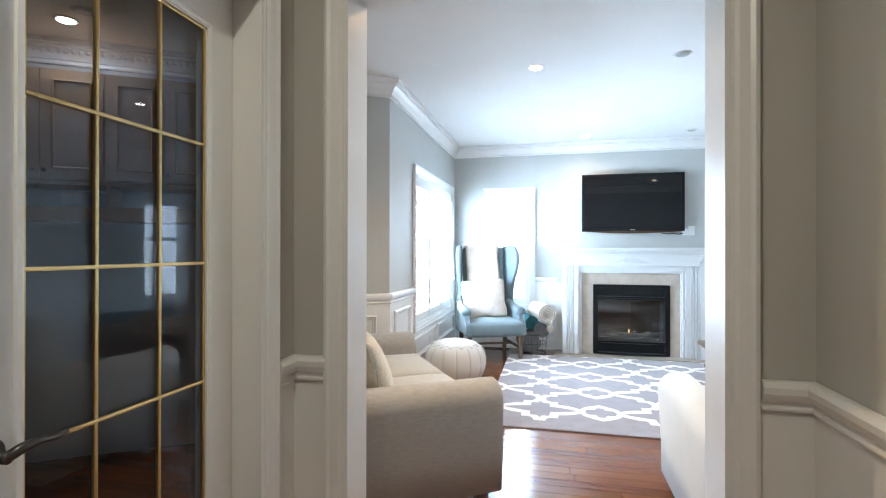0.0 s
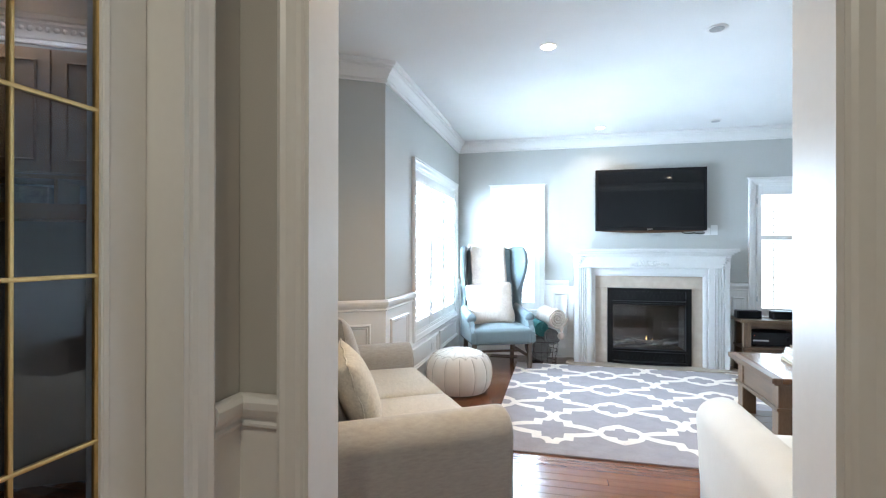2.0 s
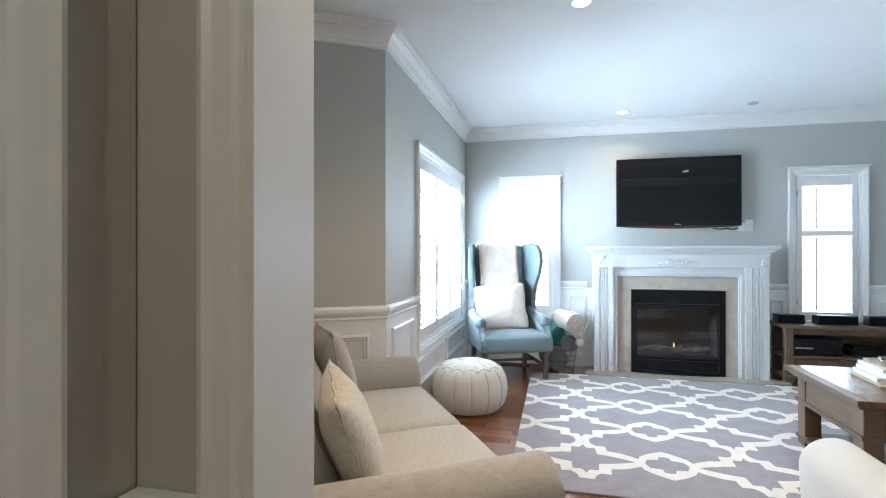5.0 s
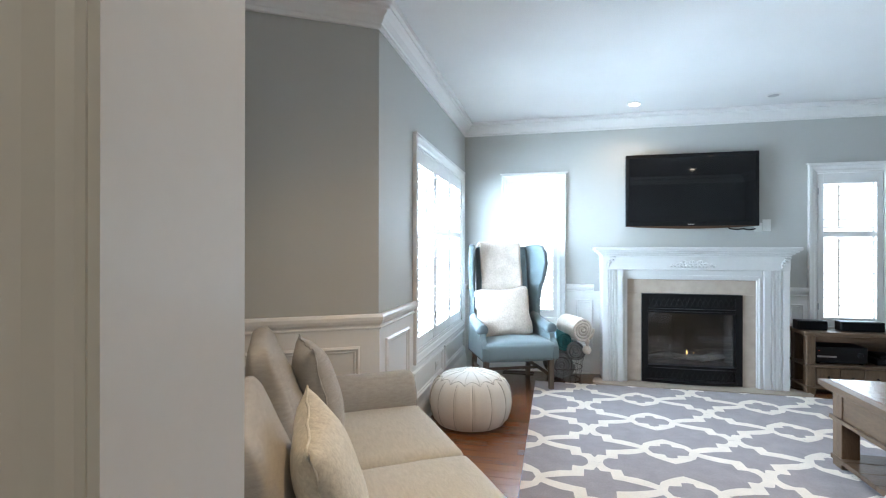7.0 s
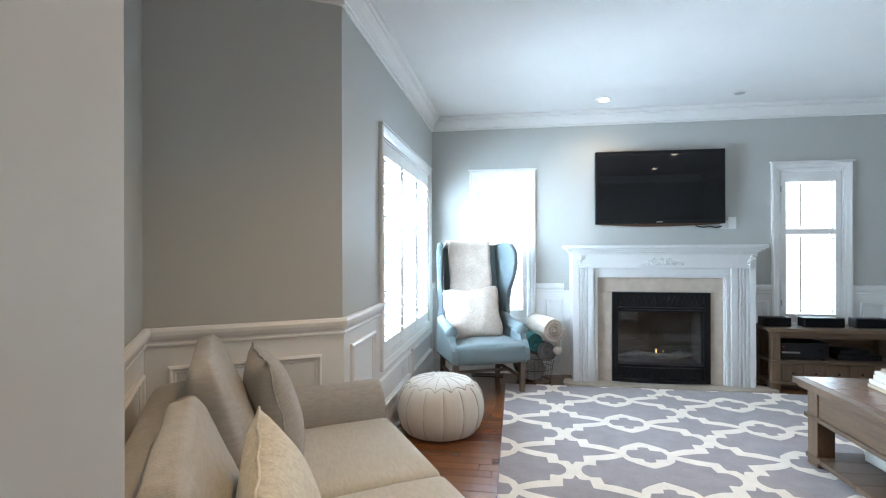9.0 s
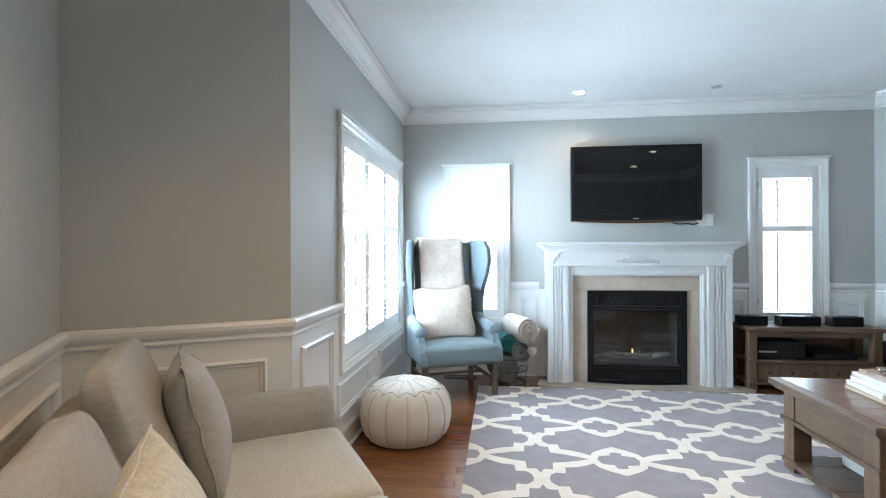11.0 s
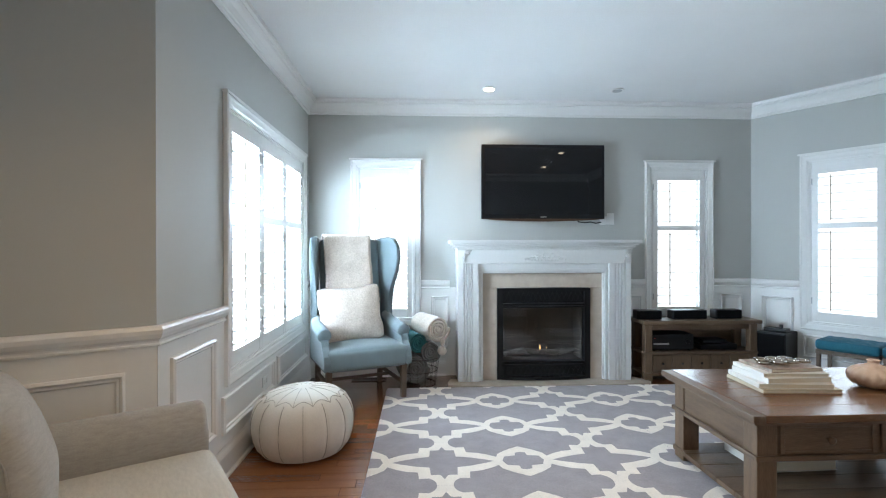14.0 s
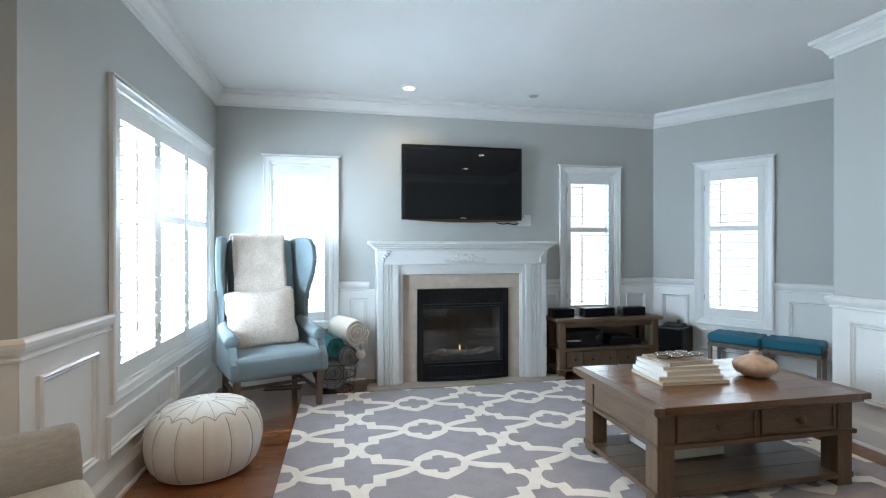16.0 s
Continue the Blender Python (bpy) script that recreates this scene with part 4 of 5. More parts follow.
for z0, z1, o in ((1.245, 1.262, 0.012), (1.262, 1.282, 0.032), (1.282, 1.300, 0.055), (1.300, 1.332, 0.075)):
    box(shelf, 0.116 - o, 1.742 + o, FY - o, 6.529, z0, z1 - 0.0005, 0.006, 2)
part("mantel_shelf", shelf, M_MANTEL, mp)


def carving(cx, cz, w, h, n, seed):
    """A low carved spray of leaves and buds."""
    bm = bmesh.new()
    r = random.Random(seed)
    for k in range(n):
        t = (k + 0.5) / n * 2 - 1
        tall = h * (1 - abs(t)) ** 0.8
        for j in range(1 + int(tall / 0.028)):
            m = Matrix.Translation((cx + t * w / 2 + r.uniform(-0.014, 0.014) * j, FY - 0.006, cz - h / 2 + 0.010 + j * 0.022)) @ Matrix.Rotation(t * 1.2 + r.uniform(-1.1, 1.1), 4, "Y") @ Matrix.Diagonal((0.008 + 0.004 * r.random(), 0.009, 0.015, 1))
            bmesh.ops.create_icosphere(bm, subdivisions=2, radius=1.0, matrix=m)
    for sx in (-1, 1):
        for base, size in ((0.22, 0.027), (0.52, 0.022), (0.80, 0.014)):
            pts = []
            for i in range(15):
                a, q = i * 0.5, size * (1 - i / 18)
                pts.append((cx + sx * (w / 2 * base + q * math.cos(a)), FY - 0.008, cz - h / 2 + size + q * math.sin(a)))
            tube(bm, pts, 0.005, 6)
    return bm


part("carved_spray", carving(0.93, 1.182, 0.40, 0.08, 13, 3), M_MANTEL, mp, "carved leaf spray", smooth=True)
for cx in (0.19, 1.70):
    bm = bmesh.new()
    for k in range(5):
        a = k * 0.45
        m = Matrix.Translation((cx + 0.022 * math.cos(a * 2), FY - 0.006, 1.232 - 0.022 * k)) @ Matrix.Rotation(a, 4, "Y") @ Matrix.Diagonal((0.030 - 0.004 * k, 0.012, 0.014, 1))
        bmesh.ops.create_icosphere(bm, subdivisions=2, radius=1.0, matrix=m)
    part("carved_corbel", bm, M_MANTEL, mp, "carved leaf corbel", smooth=True)

mb = thing("fireplace_surround", Matrix(), "polished beige marble surround of the firebox", "fireplace")
part("marble_slab", boxed(0.353, 0.485, 6.270, 6.31, 0.021, 0.8825), M_MARBLE, mb)
part("marble_slab", boxed(1.376, 1.487, 6.270, 6.31, 0.021, 0.8825), M_MARBLE, mb)
part("marble_slab", boxed(0.353, 1.487, 6.270, 6.31, 0.884, 1.018), M_MARBLE, mb)
hs = bmesh.new()
hv = [(0.02, 6.192), (0.02, 6.13), (0.18, 6.082), (1.70, 6.082), (1.90, 6.13), (1.90, 6.23), (1.80, 6.31), (0.05, 6.31)]
hs.faces.new([hs.verts.new((x, y, 0.020)) for x, y in hv])
ex = bmesh.ops.extrude_face_region(hs, geom=hs.faces[:])
bmesh.ops.translate(hs, verts=[v for v in ex["geom"] if isinstance(v, bmesh.types.BMVert)], vec=(0, 0, -0.0195))
hearth = part("hearth_slab", hs, M_MARBLE)
tagged(hearth, "beige marble hearth slab flush with the floor", "hearth")

fb = thing("gas_fireplace", Matrix(), "black gas fireplace insert with a small flame", "fireplace")
fx0, fx1, fz0, fz1 = 0.488, 1.373, 0.024, 0.880
fr = bmesh.new()
box(fr, fx0, fx0 + 0.055, 6.255, 6.33, fz0, fz1)
box(fr, fx1 - 0.055, fx1, 6.255, 6.33, fz0, fz1)
box(fr, fx0 + 0.055, fx1 - 0.055, 6.255, 6.33, fz1 - 0.035, fz1)
box(fr, fx0 + 0.055, fx1 - 0.055, 6.25, 6.33, 0.715, 0.735)
box(fr, fx0 + 0.055, fx1 - 0.055, 6.25, 6.33, 0.155, 0.19)
part("frame", fr, M_BLACK, fb)
# bowed lower lip and hood
for z0, z1 in ((fz0, 0.05), (0.150, 0.168), (0.70, 0.715)):
    lip = bmesh.new()
    front = [(fx0 + 0.03 + (fx1 - fx0 - 0.06) * i / 12, 6.256 - 0.045 * math.sin(math.pi * i / 12) ** 0.7) for i in range(13)]
    out = front + [(fx1 - 0.03, 6.30), (fx0 + 0.03, 6.30)]
    lip.faces.new([lip.verts.new((x, y, z0)) for x, y in out])
    ex = bmesh.ops.extrude_face_region(lip, geom=lip.faces[:])
    bmesh.ops.translate(lip, verts=[v for v in ex["geom"] if isinstance(v, bmesh.types.BMVert)], vec=(0, 0, z1 - z0))
    part("lip", lip, M_BLACK, fb)
for z0, z1, name in ((0.052, 0.148, "lower_grille"), (0.738, 0.842, "upper_grille")):
    gr = bmesh.new()
    n = 17
    for k in range(n):
        x = fx0 + 0.06 + (fx1 - fx0 - 0.16) * k / (n - 1)
        for s in (0, 1):
            tube(gr, [(x + (0.05 if s else 0), 6.262 - 0.004 * s - 0.02 * math.sin(math.pi * k / (n - 1)), z0), (x + (0 if s else 0.05), 6.262 - 0.004 * s - 0.02 * math.sin(math.pi * k / (n - 1)), z1)], 0.0028, 4)
    part(name, gr, M_BLACK, fb)
    part("grille_back", boxed(fx0 + 0.055, fx1 - 0.055, 6.29, 6.32, z0, z1), M_BLACK, fb)
liner = bmesh.new()
box(liner, fx0 + 0.05, fx0 + 0.06, 6.331, 6.60, 0.155, 0.735)
box(liner, fx1 - 0.06, fx1 - 0.05, 6.331, 6.60, 0.155, 0.735)
box(liner, fx0 + 0.06, fx1 - 0.06, 6.59, 6.60, 0.155, 0.735)
box(liner, fx0 + 0.06, fx1 - 0.06, 6.331, 6.59, 0.155, 0.185)
box(liner, fx0 + 0.06, fx1 - 0.06, 6.331, 6.59, 0.70, 0.735)
part("firebox_liner", liner, M_BRICKY, fb)
part("glass", boxed(fx0 + 0.056, fx1 - 0.056, 6.300, 6.304, 0.19, 0.715), M_SMOKE, fb)
r9 = random.Random(9)
for k in range(6):
    x = 0.66 + 0.10 * k
    pts = [(x - 0.09, 6.44 + 0.03 * r9.random(), 0.215 + 0.02 * k % 0.05), (x, 6.42, 0.235 + 0.02 * r9.random()), (x + 0.12, 6.45 + 0.04 * r9.random(), 0.225 + 0.05 * r9.random())]
    part("log", tube(bmesh.new(), pts, [0.022, 0.028, 0.02], 9), M_LOG, fb, "grey ceramic log", smooth=True)
for x, z, s in ((0.925, 0.275, 0.75), (0.99, 0.285, 0.2)):
    part("flame", lathe(bmesh.new(), [(0.002, 0), (0.011 * s, 0.012 * s), (0.009 * s, 0.03 * s), (0.002, 0.06 * s)], 10), M_FLAME, fb, "small orange gas flame", smooth=True, at=Matrix.Translation((x, 6.395, z)))

# ---- television and wall plates ----
tv = thing("television", Matrix.Translation((0.972, 6.46, 1.510)), "black flat television on the wall above the mantel", "television")
hw, hh = 0.607, 0.757
part("housing", boxed(-hw, hw, -0.028, 0.03, 0.03, hh, 0.008, 3), M_PLASTIC, tv)
part("screen", boxed(-hw + 0.032, hw - 0.032, -0.0305, -0.0285, 0.075, hh - 0.035), M_SCREEN, tv)
lipb = bmesh.new()
cur = [(-hw + 2 * hw * i / 16, 0.028 - 0.022 * math.sin(math.pi * i / 16)) for i in range(17)]
prism(lipb, [(-hw, 0.034)] + [(x, z) for x, z in cur][1:-1] + [(hw, 0.034)], -0.030, 0.0, 0.003)
part("lower_trim", lipb, M_BRONZE, tv, "bronze curved lower trim")
part("badge", boxed(-0.03, 0.03, -0.0318, -0.0284, 0.046, 0.054), M_DIM, tv)
part("wall_bracket", boxed(-0.25, 0.25, 0.0305, 0.069, 0.25, 0.55), M_BLACK, tv)
sp = thing("switch_plate", Matrix.Translation((1.675, 6.53, 1.49)), "white plastic wall plate", "switch", "wall plates beside the television")
part("plate", boxed(-0.036, 0.036, -0.007, -0.0005, 0, 0.115, 0.002, 2), M_PLATE, sp)
part("rocker", boxed(-0.016, 0.016, -0.011, -0.0072, 0.025, 0.09, 0.002, 1), M_PLATE, sp)
sp2 = thing("outlet_plate", Matrix.Translation((1.60, 6.53, 1.488)), "white plastic cable plate half behind the television", "socket", "wall plates beside the television")
part("plate", boxed(-0.036, 0.036, -0.007, -0.0005, 0, 0.085, 0.002, 2), M_PLATE, sp2)
cb_tv = tube(bmesh.new(), [(1.30, 6.45, 1.545), (1.33, 6.47, 1.515), (1.40, 6.49, 1.507), (1.46, 6.50, 1.515), (1.52, 6.51, 1.503), (1.575, 6.519, 1.515)], 0.006, 8)
tagged(part("television_cable", cb_tv, M_PLASTIC, smooth=True), "black cable from the television to its wall plate", "cable")
so = thing("outlet", F_WEST.m(W(5.18), 0.0055, 0.30), "white electrical outlet in the wainscot panel", "socket")
part("plate", boxed(-0.058, 0.058, -0.006, -0.0002, 0, 0.072, 0.002, 2), M_PLATE, so)
for k in (-0.025, 0.025):
    part("socket", boxed(k - 0.014, k + 0.014, -0.008, -0.0062, 0.018, 0.054, 0.002, 1), M_TRIM, so)

# ---- media console with equipment ----
CX0, CX1, CYF, CYB, CT = 1.87, 2.955, 6.19, 6.49, 0.575
co = thing("media_console", Matrix(), "weathered brown wooden media console with drawers", "console")
part("tabletop", boxed(CX0 - 0.03, CX1 + 0.03, CYF - 0.03, CYB + 0.01, CT - 0.035, CT, 0.006, 2), M_WOOD, co)
part("apron", boxed(CX0 + 0.07, CX1 - 0.07, CYF + 0.012, CYF + 0.03, CT - 0.09, CT - 0.0355), M_WOOD, co)
for x in (CX0, CX1 - 0.07):
    for y in (CYF, CYB - 0.07):
        part("leg", boxed(x, x + 0.07, y, y + 0.07, 0, CT - 0.0355, 0.004, 1), M_WOODZ, co)
part("shelf", boxed(CX0 - 0.012, CX1 + 0.012, CYF - 0.012, CYB, 0.255, 0.280, 0.004, 1), M_WOOD, co)
part("shelf", boxed(CX0 - 0.012, CX1 + 0.012, CYF - 0.012, CYB, 0.060, 0.085, 0.004, 1), M_WOOD, co)
part("back_panel", boxed(CX0 + 0.071, CX1 - 0.071, CYB - 0.012, CYB - 0.002, 0.281, CT - 0.036), M_WOOD, co)
part("drawer_case", boxed(CX0 + 0.071, CX1 - 0.071, CYF + 0.02, CYB - 0.001, 0.086, 0.254), M_WOOD, co)
dw = (CX1 - CX0 - 0.15) / 5
for k in range(5):
    x = CX0 + 0.075 + dw * k
    d = part("drawer", boxed(x + 0.003, x + dw - 0.003, CYF + 0.004, CYF + 0.0195, 0.092, 0.249, 0.003, 1), M_WOODZ, co)
    part("knob", lathe(bmesh.new(), [(0.005, 0), (0.006, 0.008), (0.012, 0.014), (0.007, 0.022)], 12), M_BLACK, d, at=Matrix.Translation((x + dw / 2, CYF + 0.004, 0.17)) @ Matrix.Rotation(radians(90), 4, "X"))


def speaker(x, w, label):
    s = thing("loudspeaker", Matrix.Translation((x, 6.30, CT)), label, "speaker", "speakers on the console")
    part("case", boxed(-w / 2, w / 2, -0.05, 0.06, 0.001, 0.088, 0.012, 3), M_PLASTIC, s)
    part("grille", boxed(-w / 2 + 0.012, w / 2 - 0.012, -0.056, -0.0505, 0.010, 0.080, 0.003, 1), M_CLOTH, s)


speaker(1.945, 0.24, "small black loudspeaker on the console")
speaker(2.335, 0.34, "black centre loudspeaker on the console")
speaker(2.72, 0.26, "small black loudspeaker on the console")
av = thing("av_receiver", Matrix.Translation((2.16, 6.35, 0.280)), "black audio receiver on the console shelf", "receiver")
part("case", boxed(-0.20, 0.20, -0.12, 0.12, 0.012, 0.155, 0.004, 1), M_PLASTIC, av)
part("display", boxed(-0.19, -0.04, -0.1225, -0.1205, 0.06, 0.075), M_DIM, av)
part("power_light", boxed(-0.180, -0.173, -0.1225, -0.1205, 0.116, 0.120), mat("red_indicator", (0.5, 0.02, 0.01), 0.4, glow=(1, 0.1, 0.05, 1)), av, "red indicator light")
part("volume_knob", lathe(bmesh.new(), [(0.022, 0), (0.022, 0.014), (0.018, 0.018)], 20), M_PLASTIC, av, at=Matrix.Translation((0.14, -0.1205, 0.09)) @ Matrix.Rotation(radians(90), 4, "X"))
for x in (-0.17, 0.17):
    part("foot", lathe(bmesh.new(), [(0.018, 0), (0.018, 0.0115)], 12), M_PLASTIC, av, at=Matrix.Translation((x, -0.08, 0)))
bp = thing("disc_player", Matrix.Translation((2.62, 6.35, 0.280)), "slim black disc player on the console shelf", "player")
part("case", boxed(-0.18, 0.18, -0.10, 0.12, 0.004, 0.055, 0.004, 1), M_PLASTIC, bp)
part("tray", boxed(-0.08, 0.08, -0.1025, -0.1005, 0.028, 0.04), M_BLACK, bp)
rt = thing("cable_box", Matrix.Translation((2.60, 6.36, 0.3355)), "small black cable box on the disc player", "player")
part("case", boxed(-0.12, 0.12, -0.08, 0.10, 0.001, 0.035, 0.004, 1), M_PLASTIC, rt)
sw = thing("subwoofer", F_EAST.m(0.30, 0.19), "black subwoofer standing in the corner", "speaker")
part("cabinet", boxed(-0.12, 0.12, -0.14, 0.15, 0.02, 0.47, 0.012, 2), M_PLASTIC, sw)
part("grille", boxed(-0.108, 0.108, -0.148, -0.141, 0.04, 0.455, 0.004, 1), M_CLOTH, sw)
for x in (-0.09, 0.09):
    for y in (-0.11, 0.12):
        part("foot", lathe(bmesh.new(), [(0.015, 0), (0.015, 0.021)], 10), M_PLASTIC, sw, at=Matrix.Translation((x, y, 0)))
rtr = thing("router", F_EAST.m(0.30, 0.19, 0.47), "small black router on the subwoofer", "router")
part("case", boxed(-0.09, 0.09, -0.06, 0.06, 0.001, 0.03, 0.006, 2), M_PLASTIC, rtr)
part("antenna", boxed(0.02, 0.05, -0.01, 0.01, 0.0302, 0.065, 0.004, 1), M_PLASTIC, rtr)

# ---- coffee table ----
TX0, TX1, TY0, TY1, TZ = 1.245, 2.514, 3.832, 4.656, 0.512
ct = thing("coffee_table", Matrix(), "square weathered brown wooden coffee table with drawers", "table")
nb = 6
bwid = (TY1 - TY0) / nb
for k in range(nb):
    part("top_plank", boxed(TX0 + 0.06, TX1 - 0.06, TY0 + bwid * k + 0.0006, TY0 + bwid * (k + 1) - 0.0006, TZ - 0.034, TZ, 0.0018, 1), M_TOPWOOD, ct)
part("breadboard_end", boxed(TX0, TX0 + 0.0594, TY0, TY1, TZ - 0.034, TZ, 0.004, 2), M_WOODY, ct)
part("breadboard_end", boxed(TX1 - 0.0594, TX1, TY0, TY1, TZ - 0.034, TZ, 0.004, 2), M_WOODY, ct)
under = bmesh.new()
box(under, TX0 + 0.02, TX1 - 0.02, TY0 + 0.02, TY1 - 0.02, TZ - 0.052, TZ - 0.0345, 0.006, 2)
part("cornice", under, M_WOOD, ct)
ins, lg, rz = 0.055, 0.095, 0.012
for x in (TX0 + ins, TX1 - ins - lg):
    for y in (TY0 + ins, TY1 - ins - lg):
        part("leg", boxed(x, x + lg, y, y + lg, rz + 0.002, TZ - 0.0525, 0.005, 2), M_WOODZ, ct)
ax0, ax1, ay0, ay1 = TX0 + ins, TX1 - ins, TY0 + ins, TY1 - ins
az0, az1 = 0.295, TZ - 0.0525
for y0, y1 in ((ay0 + 0.008, ay0 + 0.03), (ay1 - 0.03, ay1 - 0.008)):
    part("apron", boxed(ax0 + lg, ax1 - lg, y0, y1, az0, az1), M_WOOD, ct)
for x0, x1 in ((ax0 + 0.008, ax0 + 0.03), (ax1 - 0.03, ax1 - 0.008)):
    part("apron", boxed(x0, x1, ay0 + lg, ay1 - lg, az0, az1), M_WOODY, ct)
belt = bmesh.new()
box(belt, ax0 - 0.014, ax1 + 0.014, ay0 - 0.014, ay0 - 0.0005, az0 - 0.006, az0 + 0.018, 0.004, 2)
box(belt, ax0 - 0.014, ax1 + 0.014, ay1 + 0.0005, ay1 + 0.014, az0 - 0.006, az0 + 0.018, 0.004, 2)
box(belt, ax0 - 0.014, ax0 - 0.0005, ay0, ay1, az0 - 0.006, az0 + 0.018, 0.004, 2)
box(belt, ax1 + 0.0005, ax1 + 0.014, ay0, ay1, az0 - 0.006, az0 + 0.018, 0.004, 2)
part("belt_moulding", belt, M_WOOD, ct)
half = (ax1 - ax0 - 2 * lg) / 2
for k in range(2):
    x0 = ax0 + lg + half * k + 0.012
    x1 = x0 + half - 0.024
    bm = boxed(x0, x1, ay0 + 0.003, ay0 + 0.0078, az0 + 0.022, az1 - 0.006)
    for a, b, c, d in ((x0, x0 + 0.022, az0 + 0.022, az1 - 0.006), (x1 - 0.022, x1, az0 + 0.022, az1 - 0.006), (x0 + 0.022, x1 - 0.022, az1 - 0.022, az1 - 0.006), (x0 + 0.022, x1 - 0.022, az0 + 0.022, az0 + 0.036)):
        box(bm, a, b, ay0 - 0.004, ay0 + 0.0028, c, d, 0.002, 1)
    d = part("drawer", bm, M_WOOD, ct)
    part("knob", lathe(bmesh.new(), [(0.008, 0), (0.009, 0.012), (0.018, 0.020), (0.018, 0.028), (0.008, 0.034)], 18), M_WOODZ, d, smooth=True, at=Matrix.Translation(((x0 + x1) / 2, ay0 + 0.003, (az0 + az1) / 2 + 0.005)) @ Matrix.Rotation(radians(90), 4, "X"))
nsh = 5
sw_ = (ay1 - ay0) / nsh
for k in range(nsh):
    part("shelf_plank", boxed(ax0 - 0.012, ax1 + 0.012, ay0 + sw_ * k + 0.001, ay0 + sw_ * (k + 1) - 0.001, 0.052, 0.080, 0.002, 1), M_WOOD, ct)

# ---- things on the table ----
BOOKS = [(1.735, 4.30, 0.41, 0.32, 0.018, -3, M_COVERT), (1.725, 4.31, 0.38, 0.30, 0.024, -6, M_COVERW), (1.735, 4.315, 0.35, 0.285, 0.028, 1, M_COVERW), (1.735, 4.32, 0.345, 0.27, 0.020, -3, M_COVERW), (1.745, 4.33, 0.30, 0.24, 0.018, 4, M_COVERG)]
z = TZ + 0.0005


def book(m, w, d, h, cover, label):
    b = thing("book", m, label, "book", "books on the coffee table")
    part("page_block", boxed(-w / 2 + 0.006, w / 2 - 0.004, -d / 2 + 0.005, d / 2 - 0.005, 0.0032, h - 0.0032), M_PAPER, b)
    bm = bmesh.new()
    box(bm, -w / 2, w / 2, -d / 2, d / 2, 0, 0.003, 0.0008, 1)
    box(bm, -w / 2, w / 2, -d / 2, d / 2, h - 0.003, h, 0.0008, 1)
    box(bm, -w / 2, -w / 2 + 0.004, -d / 2, d / 2, 0.003, h - 0.003)
    part("cover", bm, cover, b)
    return b


for x, y, w, d, h, turn, cover in BOOKS:
    book(pose(x, y, z, 0, 0, turn), w, d, h, cover, "large pale hardback book in a stack" if cover is not M_COVERG else "grey patterned hardback on top of the stack")
    z += h + 0.0005
orn = bmesh.new()
r5 = random.Random(5)
for k in range(9):
    cx, cy = -0.10 + 0.025 * k, 0.05 * math.sin(k * 2.1)
    R = 0.022 + 0.012 * r5.random()
    tube(orn, [(cx + R * math.cos(2 * math.pi * i / 16), cy + R * math.sin(2 * math.pi * i / 16), 0.009 + 0.006 * (k % 3)) for i in range(16)], 0.008, 8, closed=True)
oo = part("chain_ornament", orn, mat("polished_silver", (0.42, 0.36, 0.31), 0.15, metal=1.0, bump=0), smooth=True)
oo.matrix_basis = pose(1.745, 4.33, z, 0, 0, 8)
tagged(oo, "polished silver link chain ornament lying on the books", "ornament")
vs = thing("vase", Matrix.Translation((2.192, 4.235, TZ + 0.0005)), "squat ribbed sand-coloured ceramic vase", "vase")
VP = [(0.03, 0.0), (0.070, 0.003), (0.104, 0.020), (0.125, 0.046), (0.130, 0.066), (0.124, 0.088), (0.102, 0.109), (0.070, 0.123), (0.044, 0.131), (0.031, 0.138), (0.028, 0.150), (0.036, 0.158), (0.031, 0.160), (0.022, 0.150), (0.020, 0.12)]
VP = [(r * 0.86, z * 0.92) for r, z in VP]
part("body", lathe(bmesh.new(), VP, 96, wave=lambda a, r, z: 1 + (0.055 * abs(math.sin(9 * a)) ** 0.8 if 0.01 < z < 0.125 and r > 0.05 else 0)), M_VASE, vs, smooth=True)
sb = book(pose(1.76, 4.36, 0.0805, 0, 0, 2), 0.42, 0.30, 0.055, M_COVERW, "large pale book on the table's lower shelf")

# ---- stools ----


def stool(u, label):
    s = thing("upholstered_stool", F_EAST.m(u, 0.20), label, "stool", "teal stools under the bay window")
    bm = rbox(0.215, 0.165, 0.045, 0.03, 20, (0, 0, 0.012), 0.0, Matrix.Translation((0, 0, 0.425)))
    for v in bm.verts:
        if v.co.z > 0.43:
            for i in range(4):
                for j in range(3):
                    d = (v.co.x - (-0.15 + 0.1 * i)) ** 2 + (v.co.y - (-0.1 + 0.1 * j)) ** 2
                    v.co.z -= 0.034 * math.exp(-d / 0.0013)
    c = part("seat", bm, M_TEAL, s, "tufted teal velvet seat", smooth=True)
    for i in range(4):
        for j in range(3):
            part("button", lathe(bmesh.new(), [(0.009, -0.003), (0.009, 0.001), (0.005, 0.004)], 10), M_TEAL, c, at=Matrix.Translation((-0.15 + 0.1 * i, -0.1 + 0.1 * j, 0.456)))
    part("frame", boxed(-0.21, 0.21, -0.16, 0.16, 0.345, 0.379, 0.003, 1), M_LEG, s)
    for x in (-0.205, 0.175):
        for y in (-0.155, 0.125):
            part("leg", boxed(x, x + 0.03, y, y + 0.03, 0, 0.3445, 0.003, 1), M_LEG, s)
    return s


stool(0.86, "teal tufted stool on a slim wooden frame")
stool(1.30, "teal tufted stool on a slim wooden frame")

